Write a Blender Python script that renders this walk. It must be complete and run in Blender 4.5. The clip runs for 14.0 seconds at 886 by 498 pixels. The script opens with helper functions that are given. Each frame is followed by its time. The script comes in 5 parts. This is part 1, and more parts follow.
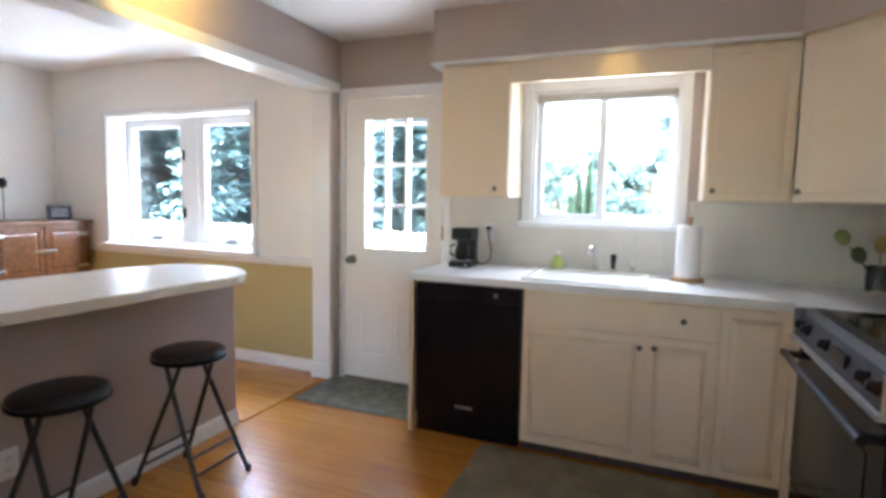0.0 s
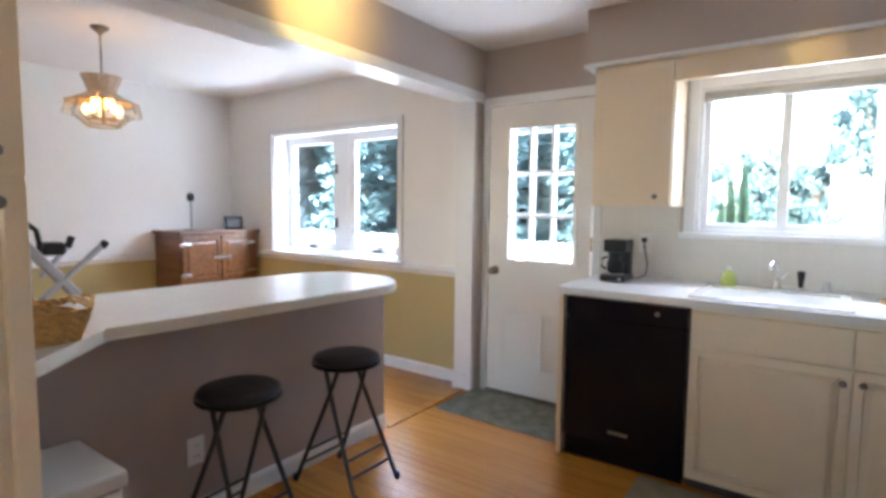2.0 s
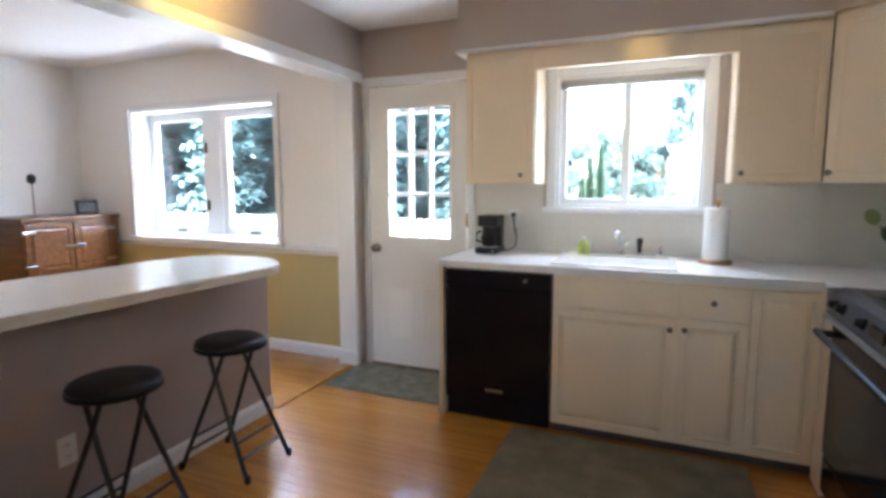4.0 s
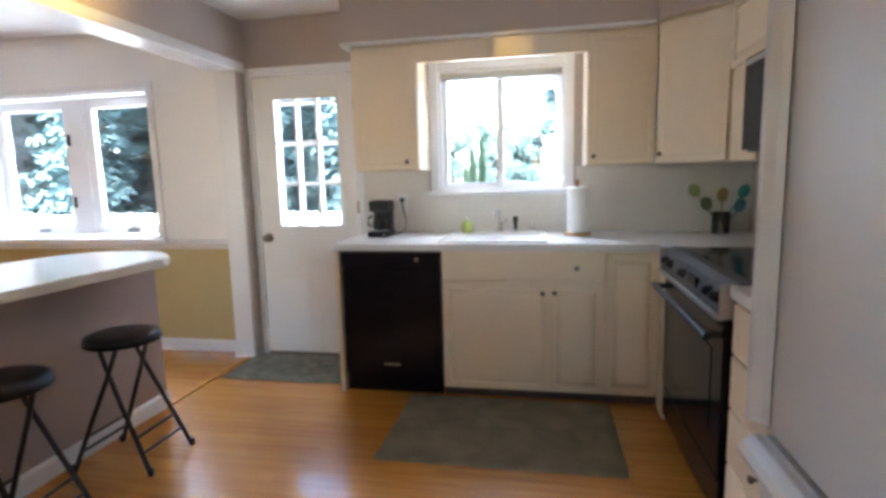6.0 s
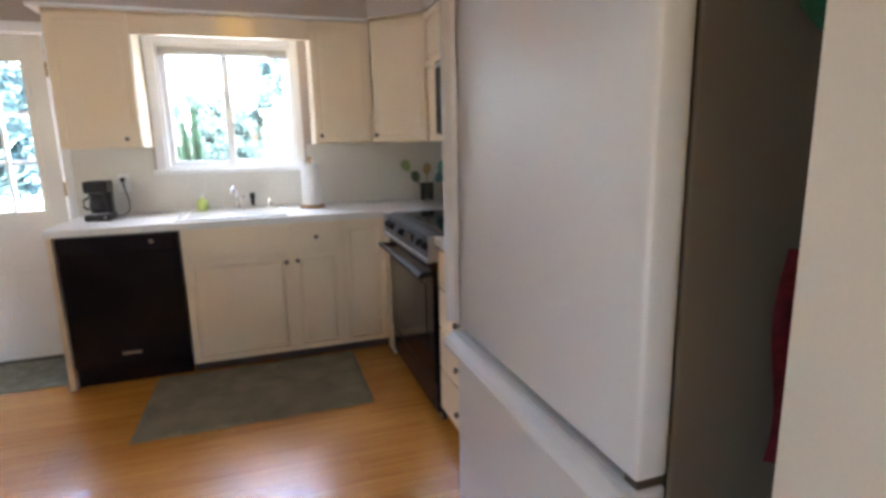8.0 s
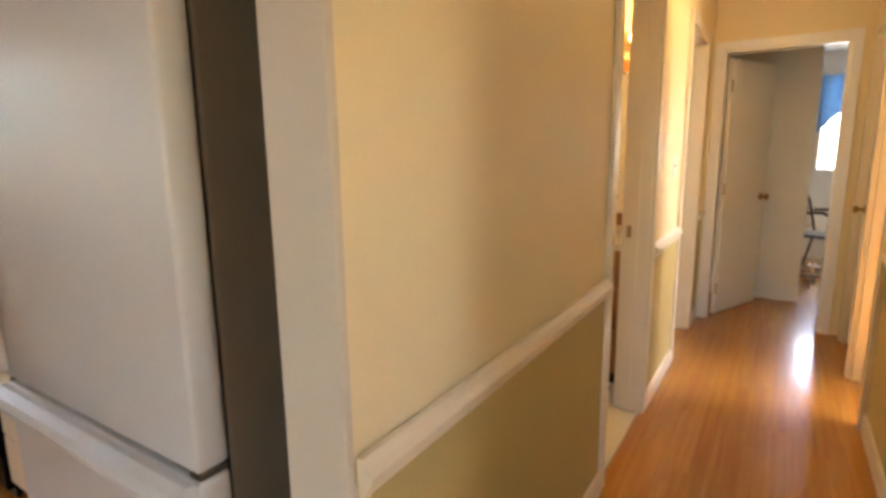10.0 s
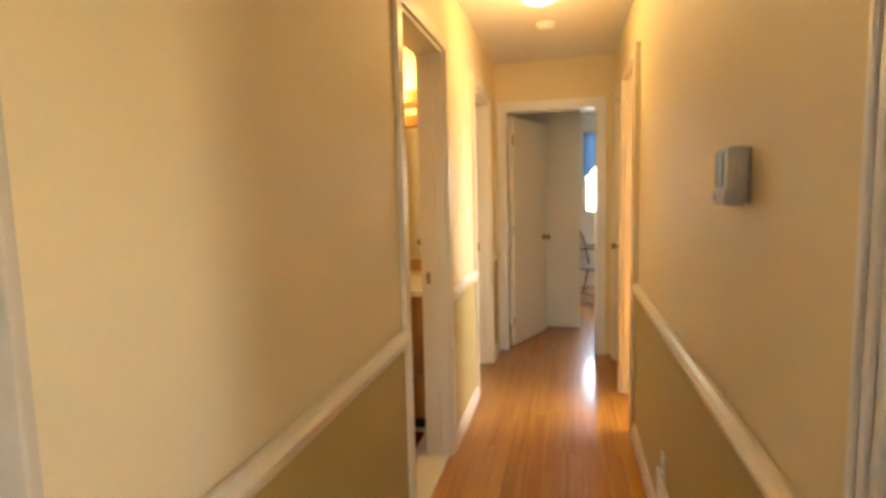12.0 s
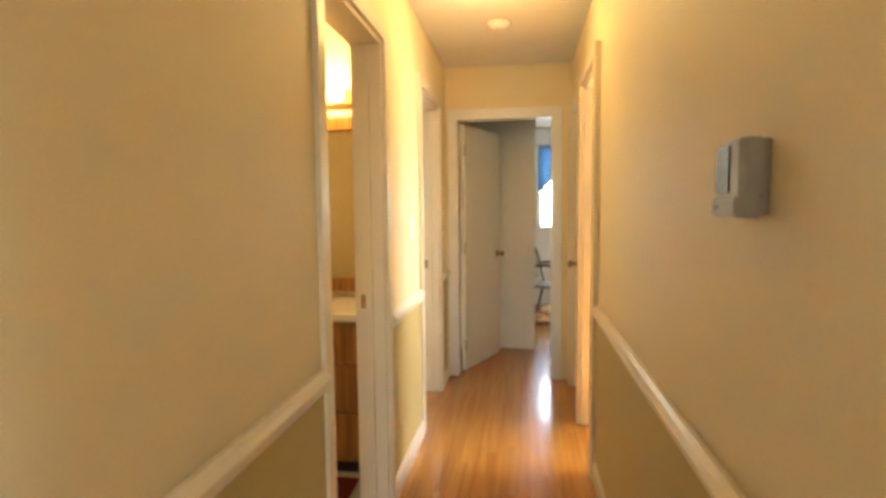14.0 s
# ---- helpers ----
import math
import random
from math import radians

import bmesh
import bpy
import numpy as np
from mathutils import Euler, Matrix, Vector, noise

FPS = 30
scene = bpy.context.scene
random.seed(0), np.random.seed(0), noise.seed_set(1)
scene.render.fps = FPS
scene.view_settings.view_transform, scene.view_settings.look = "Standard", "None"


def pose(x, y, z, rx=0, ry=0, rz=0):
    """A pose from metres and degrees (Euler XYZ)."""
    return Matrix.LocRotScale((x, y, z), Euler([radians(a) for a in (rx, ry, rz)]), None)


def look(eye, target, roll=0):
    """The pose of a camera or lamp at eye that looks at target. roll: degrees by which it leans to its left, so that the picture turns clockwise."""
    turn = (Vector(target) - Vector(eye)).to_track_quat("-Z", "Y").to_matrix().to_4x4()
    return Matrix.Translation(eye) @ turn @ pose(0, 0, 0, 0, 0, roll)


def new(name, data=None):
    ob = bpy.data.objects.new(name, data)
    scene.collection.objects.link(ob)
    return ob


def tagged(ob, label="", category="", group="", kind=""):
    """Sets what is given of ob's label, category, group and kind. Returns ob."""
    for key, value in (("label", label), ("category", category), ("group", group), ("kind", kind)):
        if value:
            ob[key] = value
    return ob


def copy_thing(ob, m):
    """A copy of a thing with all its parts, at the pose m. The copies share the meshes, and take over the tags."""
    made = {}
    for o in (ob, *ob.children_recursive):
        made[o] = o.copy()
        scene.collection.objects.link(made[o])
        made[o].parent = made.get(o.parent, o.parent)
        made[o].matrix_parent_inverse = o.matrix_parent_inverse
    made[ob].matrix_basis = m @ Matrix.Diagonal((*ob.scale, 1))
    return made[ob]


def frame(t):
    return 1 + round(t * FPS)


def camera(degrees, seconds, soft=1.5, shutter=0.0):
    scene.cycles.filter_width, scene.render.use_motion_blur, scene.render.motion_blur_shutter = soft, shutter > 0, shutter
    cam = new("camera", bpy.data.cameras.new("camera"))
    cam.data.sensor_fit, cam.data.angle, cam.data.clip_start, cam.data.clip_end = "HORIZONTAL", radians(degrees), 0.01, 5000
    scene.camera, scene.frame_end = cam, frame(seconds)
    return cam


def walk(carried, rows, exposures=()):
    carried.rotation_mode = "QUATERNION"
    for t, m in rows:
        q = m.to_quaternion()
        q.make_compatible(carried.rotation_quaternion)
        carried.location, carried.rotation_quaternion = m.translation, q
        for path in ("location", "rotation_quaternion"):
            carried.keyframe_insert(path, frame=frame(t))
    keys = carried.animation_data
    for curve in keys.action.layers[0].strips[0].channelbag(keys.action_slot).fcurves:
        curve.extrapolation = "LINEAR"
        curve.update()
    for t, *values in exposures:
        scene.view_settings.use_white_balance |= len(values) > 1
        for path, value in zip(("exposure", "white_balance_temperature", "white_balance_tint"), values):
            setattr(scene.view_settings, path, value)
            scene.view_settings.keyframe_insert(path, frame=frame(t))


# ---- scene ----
cam = camera(80.0, 14.0, soft=3.5)
PATH = [
    (0, (1.224, -3.293, 1.332), (0.485, -1.444, 1.142), 1.1),
    (0.5, (1.186, -3.286, 1.333), (0.287, -1.509, 1.155), 0.7),
    (1, (1.144, -3.298, 1.335), (0.113, -1.592, 1.169), 0.6),
    (1.5, (1.108, -3.283, 1.338), (-0.014, -1.635, 1.175), 0.6),
    (2, (1.083, -3.266, 1.335), (-0.078, -1.645, 1.172), 0.6),
    (2.5, (1.087, -3.268, 1.336), (-0.053, -1.634, 1.162), 0.5),
    (3, (1.11, -3.295, 1.34), (0.052, -1.609, 1.147), 0.2),
    (3.5, (1.142, -3.341, 1.34), (0.218, -1.581, 1.125), -0.1),
    (4, (1.137, -3.373, 1.341), (0.37, -1.542, 1.099), -0.1),
    (4.2, (1.139, -3.397, 1.334), (0.436, -1.541, 1.082), -0.3),
    (6.3, (1.194, -3.595, 1.293), (0.902, -1.638, 1.008), -1.0),
    (6.5, (1.199, -3.609, 1.285), (0.971, -1.644, 0.986), -0.6),
    (7, (1.21, -3.716, 1.296), (1.174, -1.744, 0.967), -0.6),
    (7.5, (1.154, -3.824, 1.31), (1.421, -1.874, 0.951), -0.7),
    (8, (1.102, -3.936, 1.324), (1.72, -2.074, 0.935), -1.3),
    (8.5, (1.079, -3.995, 1.305), (2.059, -2.296, 0.912), -1.6),
    (9, (1.122, -4.042, 1.295), (2.404, -2.556, 0.906), -1.7),
    (9.2, (1.136, -4.072, 1.311), (2.508, -2.669, 0.926), -1.4),
    (11.3, (1.203, -4.185, 1.347), (3.09, -3.579, 1.077), -1.3),
    (11.5, (1.218, -4.196, 1.353), (3.122, -3.636, 1.105), -1.4),
    (12, (1.255, -4.212, 1.361), (3.19, -3.752, 1.154), -1.4),
    (12.5, (1.3, -4.226, 1.362), (3.252, -3.829, 1.184), -1.0),
    (13, (1.359, -4.242, 1.356), (3.32, -3.88, 1.198), -0.7),
    (13.5, (1.425, -4.24, 1.347), (3.392, -3.913, 1.197), -0.5),
    (14, (1.601, -4.211, 1.342), (3.573, -3.915, 1.188), -0.6),
]
EXPOSURE = [(0, 4.38, 6200, 10), (1, 4.36, 6150, 10), (2, 4.26, 6150, 10), (4.2, 4.2, 6200, 10), (7.5, 4.34, 6350, 12), (9, 4.46, 7000, 13), (11.3, 4.48, 8500, 12), (14, 4.64, 7600, 4)]
walk(cam, [(t, look(eye, target, roll)) for t, eye, target, roll in PATH], EXPOSURE)
# ---------------------------------------------------------------- world, sun, large lights
world = bpy.data.worlds.new("sky")
scene.world = world
world.use_nodes = True
_wn = world.node_tree.nodes
_sky = _wn.new("ShaderNodeTexSky")
_sky.sky_type = "NISHITA"
_sky.sun_disc = False
_sky.sun_elevation = radians(42)
_sky.sun_rotation = radians(160)
world.node_tree.links.new(_sky.outputs[0], _wn["Background"].inputs[0])
_wn["Background"].inputs[1].default_value = 0.15

sun_data = bpy.data.lights.new("sun", "SUN")
sun_data.energy, sun_data.angle, sun_data.color = 3.8, radians(0.5), (1.0, 0.95, 0.88)
sun = new("sun", sun_data)
# stands in the south-south-east, behind the house
sun.matrix_world = look((7, -20, 19), (0, 0, 0))


def area_light(name, w, h, power, colour, m):
    d = bpy.data.lights.new(name, "AREA")
    d.shape, d.size, d.size_y, d.energy, d.color = "RECTANGLE", w, h, power, colour
    o = new(name, d)
    o.matrix_world = m
    return o


def bulb_light(name, place, power, colour, radius=0.04):
    d = bpy.data.lights.new(name, "POINT")
    d.energy, d.color, d.shadow_soft_size = power, colour, radius
    o = new(name, d)
    o.location = place
    return o


def spot_light(name, place, target, power, degrees, colour):
    d = bpy.data.lights.new(name, "SPOT")
    d.energy, d.color, d.spot_size, d.spot_blend, d.shadow_soft_size = power, colour, radians(degrees), 1.0, 0.02
    o = new(name, d)
    o.matrix_world = look(place, target)
    return o


DAY = (0.76, 0.845, 1.0)
WARM = (1.0, 0.50, 0.10)
HALL_WARM = (1.0, 0.66, 0.28)
area_light("window_light_living", 1.9, 1.25, 0.65, DAY, look((-4.11, -5.2, 1.45), (1.0, -4.6, 1.1)))
# fill lamp in the added south opening, out of view; brightens the kitchen
area_light("fill_light_south", 0.45, 0.55, 0.2, DAY, look((1.395, -6.72, 1.55), (0.9, -3.0, 1.2)))
area_light("window_light_dining", 1.8, 0.9, 20, DAY, look((-2.48, 1.05, 2.75), (-2.48, -1.6, 0.9)))
area_light("window_light_kitchen", 0.9, 0.7, 5.4, DAY, look((0.92, 0.95, 2.75), (0.92, -1.4, 0.8)))
area_light("window_light_door", 0.5, 0.6, 3.2, DAY, look((-0.44, 0.85, 2.65), (-0.44, -1.6, 0.4)))
area_light("window_light_side_room", 0.9, 1.1, 1.5, DAY, look((4.55, -6.68, 1.5), (4.4, -3.6, 0.7)))
area_light("window_light_far_room", 0.8, 0.95, 1.5, DAY, look((9.12, -4.88, 1.59), (6.6, -4.4, 0.9)))
area_light("window_light_bedroom", 1.1, 1.0, 1.0, DAY, look((6.86, -2.8, 1.48), (5.0, -3.3, 0.6)))
bulb_light("hall_bulb", (4.17, -4.07, 2.27), 0.45, HALL_WARM, 0.08)
bulb_light("vanity_bulb", (4.38, -3.12, 2.02), 0.85, HALL_WARM, 0.05)
bulb_light("chandelier_bulb", (-2.63, -1.77, 1.98), 0.15, WARM, 0.06)
spot_light("spot_lamp_beam", (-0.40, -1.66, 2.31), (-0.955, -1.50, 2.30), 1.7, 84, (1.0, 0.66, 0.16))
# unseen spot, added to make the warm glow on the valance board
spot_light("valance_glow_spot", (0.85, -1.35, 2.31), (1.02, -0.334, 2.03), 0.6, 15, (1.0, 0.66, 0.16))
# sunlit yard throwing light up through the windows
area_light("yard_light_dining", 1.8, 0.9, 6.0, DAY, look((-2.48, 1.30, 0.15), (-2.48, -1.4, 2.3)))
area_light("yard_light_kitchen", 0.9, 0.6, 4.0, DAY, look((0.92, 1.0, 0.45), (0.92, -1.4, 2.35)))
area_light("yard_light_door", 0.5, 0.5, 3, DAY, look((-0.44, 0.9, 0.30), (-0.44, -1.6, 2.35)))

# ---------------------------------------------------------------- materials


def mat(name, col, rough=0.5, metal=0.0, var=0.06, scale=6.0, fine=60.0, bump=0.02, coat=0.0, stretch=(1, 1, 1), col2=None, spec=0.5, dist=0.01):
    """Two scales of colour variation and a fine relief."""
    m = bpy.data.materials.new(name)
    m.use_nodes = True
    nt, b = m.node_tree, m.node_tree.nodes["Principled BSDF"]
    tc, mp = nt.nodes.new("ShaderNodeTexCoord"), nt.nodes.new("ShaderNodeMapping")
    mp.inputs["Scale"].default_value = stretch
    nt.links.new(tc.outputs["Object"], mp.inputs[0])
    big, small = nt.nodes.new("ShaderNodeTexNoise"), nt.nodes.new("ShaderNodeTexNoise")
    big.inputs["Scale"].default_value, small.inputs["Scale"].default_value = scale, fine
    big.inputs["Detail"].default_value, small.inputs["Detail"].default_value = 3, 4
    for n in (big, small):
        nt.links.new(mp.outputs[0], n.inputs["Vector"])
    add = nt.nodes.new("ShaderNodeMath")
    add.operation = "MULTIPLY_ADD"
    nt.links.new(small.outputs[0], add.inputs[0])
    add.inputs[1].default_value = 0.5
    half = nt.nodes.new("ShaderNodeMath")
    half.operation = "MULTIPLY"
    half.inputs[1].default_value = 0.5
    nt.links.new(big.outputs[0], half.inputs[0])
    nt.links.new(half.outputs[0], add.inputs[2])
    ramp = nt.nodes.new("ShaderNodeValToRGB")
    a = col2 if col2 else tuple(max(0, c * (1 - var)) for c in col)
    z = col if col2 else tuple(min(1, c * (1 + var)) for c in col)
    ramp.color_ramp.elements[0].position, ramp.color_ramp.elements[1].position = 0.32, 0.68
    ramp.color_ramp.elements[0].color, ramp.color_ramp.elements[1].color = (*a, 1), (*z, 1)
    nt.links.new(add.outputs[0], ramp.inputs[0])
    nt.links.new(ramp.outputs[0], b.inputs["Base Color"])
    b.inputs["Roughness"].default_value, b.inputs["Metallic"].default_value = rough, metal
    b.inputs["Specular IOR Level"].default_value = spec
    if coat:
        b.inputs["Coat Weight"].default_value, b.inputs["Coat Roughness"].default_value = coat, 0.12
    if bump:
        bp = nt.nodes.new("ShaderNodeBump")
        bp.inputs["Strength"].default_value, bp.inputs["Distance"].default_value = bump * 10, dist
        nt.links.new(small.outputs[0], bp.inputs["Height"])
        nt.links.new(bp.outputs[0], b.inputs["Normal"])
    return m


def glow(name, col, strength):
    m = bpy.data.materials.new(name)
    m.use_nodes = True
    b = m.node_tree.nodes["Principled BSDF"]
    b.inputs["Base Color"].default_value = (*col, 1)
    b.inputs["Emission Color"].default_value = (*col, 1)
    b.inputs["Emission Strength"].default_value = strength
    return m


def glass(name, col=(1, 1, 1), rough=0.0):
    m = bpy.data.materials.new(name)
    m.use_nodes = True
    b = m.node_tree.nodes["Principled BSDF"]
    b.inputs["Base Color"].default_value = (*col, 1)
    b.inputs["Transmission Weight"].default_value = 1.0
    b.inputs["Roughness"].default_value = rough
    b.inputs["IOR"].default_value = 1.45
    return m


def wood(name, dark, light, rough=0.4, coat=0.3, per="object", axis=0, vary=0.35):
    """Long-grained wood; each plank takes its own tone."""
    m = bpy.data.materials.new(name)
    m.use_nodes = True
    nt, b = m.node_tree, m.node_tree.nodes["Principled BSDF"]
    if per == "island":
        src = nt.nodes.new("ShaderNodeNewGeometry").outputs["Random Per Island"]
    else:
        src = nt.nodes.new("ShaderNodeObjectInfo").outputs["Random"]
    tc, mp = nt.nodes.new("ShaderNodeTexCoord"), nt.nodes.new("ShaderNodeMapping")
    s = [38.0, 38.0, 38.0]
    s[axis] = 1.6
    mp.inputs["Scale"].default_value = s
    off = nt.nodes.new("ShaderNodeCombineXYZ")
    k = nt.nodes.new("ShaderNodeMath")
    k.operation = "MULTIPLY"
    k.inputs[1].default_value = 91.0
    nt.links.new(src, k.inputs[0])
    for i in range(3):
        nt.links.new(k.outputs[0], off.inputs[i])
    nt.links.new(off.outputs[0], mp.inputs["Location"])
    nt.links.new(tc.outputs["Object"], mp.inputs[0])
    grain = nt.nodes.new("ShaderNodeTexNoise")
    grain.inputs["Scale"].default_value, grain.inputs["Detail"].default_value = 1.0, 6
    nt.links.new(mp.outputs[0], grain.inputs["Vector"])
    mix = nt.nodes.new("ShaderNodeMath")
    mix.operation = "MULTIPLY_ADD"
    nt.links.new(src, mix.inputs[0])
    mix.inputs[1].default_value = vary
    nt.links.new(grain.outputs[0], mix.inputs[2])
    ramp = nt.nodes.new("ShaderNodeValToRGB")
    ramp.color_ramp.elements[0].position, ramp.color_ramp.elements[1].position = 0.35, 0.62 + vary
    ramp.color_ramp.elements[0].color, ramp.color_ramp.elements[1].color = (*dark, 1), (*light, 1)
    nt.links.new(mix.outputs[0], ramp.inputs[0])
    nt.links.new(ramp.outputs[0], b.inputs["Base Color"])
    b.inputs["Roughness"].default_value = rough
    b.inputs["Coat Weight"].default_value, b.inputs["Coat Roughness"].default_value = coat, 0.07
    bp = nt.nodes.new("ShaderNodeBump")
    bp.inputs["Strength"].default_value, bp.inputs["Distance"].default_value = 0.06, 0.002
    nt.links.new(grain.outputs[0], bp.inputs["Height"])
    nt.links.new(bp.outputs[0], b.inputs["Normal"])
    return m


GREY_WALL = mat("taupe_wall_paint", (0.50, 0.43, 0.39), 0.6, var=0.03, scale=1.5, fine=220, bump=0.006)
BAR_WALL = mat("mauve_grey_wall_paint", (0.41, 0.335, 0.315), 0.6, var=0.03, scale=1.5, fine=220, bump=0.006)
CREAM_WALL = mat("cream_wall_paint", (0.78, 0.67, 0.45), 0.55, var=0.03, scale=1.3, fine=220, bump=0.006)
DINING_WALL = mat("pale_wall_paint", (0.85, 0.845, 0.825), 0.6, var=0.025, scale=1.3, fine=220, bump=0.006)
TAN_WALL = mat("tan_wainscot_paint", (0.485, 0.385, 0.165), 0.55, var=0.04, scale=1.6, fine=200, bump=0.006)
CEIL = mat("ceiling_paint", (0.80, 0.79, 0.77), 0.8, var=0.02, scale=2, fine=150, bump=0.012)
TRIM = mat("white_trim_paint", (0.79, 0.795, 0.80), 0.32, var=0.025, scale=4, fine=90, bump=0.004)
DOOR_PAINT = mat("white_door_paint", (0.79, 0.77, 0.74), 0.35, var=0.02, scale=3, fine=110, bump=0.004)
CABINET = mat("cream_cabinet_foil", (0.80, 0.67, 0.505), 0.30, var=0.025, scale=3, fine=80, bump=0.003)
COUNTER = mat("white_laminate", (0.69, 0.675, 0.665), 0.28, var=0.03, scale=8, fine=340, bump=0.002)
BAR_TOP = mat("cream_laminate", (0.80, 0.75, 0.67), 0.26, var=0.03, scale=8, fine=340, bump=0.002)
BLACK_GLOSS = mat("black_appliance_enamel", (0.010, 0.007, 0.011), 0.16, var=0.2, scale=6, fine=120, bump=0.001, spec=0.2)
BLACK_SATIN = mat("black_satin_plastic", (0.012, 0.012, 0.014), 0.4, var=0.2, scale=8, fine=120, bump=0.002, spec=0.15)
BLACK_GLASS = mat("black_glass", (0.008, 0.007, 0.009), 0.10, spec=0.25, var=0.2, scale=5, fine=40, bump=0.0)
BLACK_PLASTIC = mat("black_plastic", (0.014, 0.013, 0.015), 0.4, var=0.2, scale=20, fine=200, bump=0.006, spec=0.3)
STEEL = mat("brushed_steel", (0.50, 0.50, 0.52), 0.3, 1.0, var=0.06, scale=10, fine=180, bump=0.006, stretch=(1, 12, 1))
CHROME = mat("chrome", (0.75, 0.75, 0.77), 0.12, 1.0, var=0.03, scale=10, fine=90, bump=0.0)
PEWTER = mat("dark_pewter", (0.20, 0.17, 0.14), 0.38, 0.9, var=0.15, scale=40, fine=300, bump=0.004)
BRASS = mat("aged_brass", (0.36, 0.24, 0.10), 0.35, 1.0, var=0.2, scale=30, fine=200, bump=0.005)
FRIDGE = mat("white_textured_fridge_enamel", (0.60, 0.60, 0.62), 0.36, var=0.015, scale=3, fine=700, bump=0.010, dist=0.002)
# grey enamel, darkened to carry the shade of the gap by the wall
FRIDGE_SIDE = mat("grey_fridge_side_shaded", (0.20, 0.175, 0.15), 0.45, var=0.03, scale=3, fine=600, bump=0.010, dist=0.002)
PORCELAIN = mat("white_porcelain", (0.82, 0.81, 0.78), 0.12, var=0.015, scale=5, fine=60, bump=0.0, coat=0.5)
RUG = mat("grey_green_rug_pile", (0.32, 0.275, 0.19), 0.95, var=0.3, scale=7, fine=170, bump=0.10, col2=(0.16, 0.137, 0.095), spec=0.1)
MAT_RUG = mat("speckled_mat_pile", (0.34, 0.34, 0.28), 0.95, var=0.4, scale=13, fine=150, bump=0.10, col2=(0.13, 0.135, 0.11), spec=0.1)
TILE = mat("white_wall_tile", (0.74, 0.71, 0.66), 0.2, var=0.03, scale=9, fine=120, bump=0.001)
GROUT = mat("grout", (0.68, 0.65, 0.60), 0.85, var=0.08, scale=20, fine=300, bump=0.02)
PANE = glass("window_glass")
PLANK = wood("oak_plank", (0.38, 0.145, 0.020), (0.54, 0.24, 0.040), 0.26, 0.5, vary=0.16)
PLANK_JOINED = wood("oak_planks_far", (0.38, 0.145, 0.020), (0.54, 0.24, 0.040), 0.26, 0.5, per="island", vary=0.16)
OAK_GAP = mat("floor_joint", (0.30, 0.145, 0.045), 0.8, var=0.2, bump=0.0)
ICEBOX_WOOD = wood("oak_cabinet_wood", (0.10, 0.036, 0.011), (0.21, 0.083, 0.026), 0.35, 0.4, axis=0, vary=0.1)
VANITY_WOOD = wood("golden_oak", (0.22, 0.09, 0.025), (0.44, 0.20, 0.06), 0.4, 0.3, axis=2, vary=0.1)
PAPER = mat("paper_towel", (0.82, 0.81, 0.80), 0.9, var=0.02, scale=30, fine=260, bump=0.03)
WICKER = mat("wicker", (0.62, 0.34, 0.10), 0.6, var=0.3, scale=40, fine=160, bump=0.05)
SPRUCE = mat("blue_spruce_needles", (0.125, 0.22, 0.24), 0.6, var=0.4, scale=3, fine=30, bump=0.0, col2=(0.07, 0.13, 0.15))
LEAF = mat("green_leaves", (0.075, 0.135, 0.135), 0.6, var=0.4, scale=2, fine=20, bump=0.0, col2=(0.04, 0.078, 0.085))
CEDAR = mat("arborvitae_leaves", (0.018, 0.055, 0.032), 0.7, var=0.4, scale=4, fine=30, bump=0.0, col2=(0.010, 0.032, 0.022))
BARK = mat("bark", (0.10, 0.075, 0.055), 0.9, var=0.4, scale=8, fine=50, bump=0.08)
GRASS = mat("lawn", (0.05, 0.075, 0.025), 0.9, var=0.4, scale=0.7, fine=14, bump=0.05, col2=(0.03, 0.05, 0.018))
FENCE = mat("white_fence_paint", (0.55, 0.55, 0.54), 0.5, var=0.05, scale=6, fine=60, bump=0.01)
SIDING = mat("siding", (0.62, 0.60, 0.56), 0.6, var=0.05, scale=2, fine=40, bump=0.01)

# ---------------------------------------------------------------- builders


def mesh_of(name, bm, material):
    bmesh.ops.recalc_face_normals(bm, faces=bm.faces)
    me = bpy.data.meshes.new(name)
    bm.to_mesh(me)
    bm.free()
    me.materials.append(material)
    return me


def part(name, bm, material, parent, label="", smooth=False, kind=""):
    me = mesh_of(name, bm, material)
    if smooth:
        for p in me.polygons:
            p.use_smooth = True
    o = new(name, me)
    o.parent = parent
    return tagged(o, label=label, kind=kind)


def thing(name, label, category, place=(0, 0, 0), turn=0, group="", kind=""):
    o = new(name)
    o.empty_display_size = 0.05
    o.matrix_basis = pose(*place, 0, 0, turn)
    return tagged(o, label, category, group, kind)


def structure(name, bm, material, label, category):
    o = new(name, mesh_of(name, bm, material))
    return tagged(o, label, category, kind="structure")


def BM():
    return bmesh.new()


def box(bm, x0, x1, y0, y1, z0, z1, r=0.0, seg=2):
    """A block from corner to corner; r rounds its edges."""
    x0, x1, y0, y1, z0, z1 = min(x0, x1), max(x0, x1), min(y0, y1), max(y0, y1), min(z0, z1), max(z0, z1)
    m = Matrix.LocRotScale(((x0 + x1) / 2, (y0 + y1) / 2, (z0 + z1) / 2), None, (x1 - x0, y1 - y0, z1 - z0))
    g = bmesh.ops.create_cube(bm, size=1.0, matrix=m)
    if r:
        es = list({e for v in g["verts"] for e in v.link_edges})
        bmesh.ops.bevel(bm, geom=es, offset=r, segments=seg, affect="EDGES", profile=0.6)
    return bm


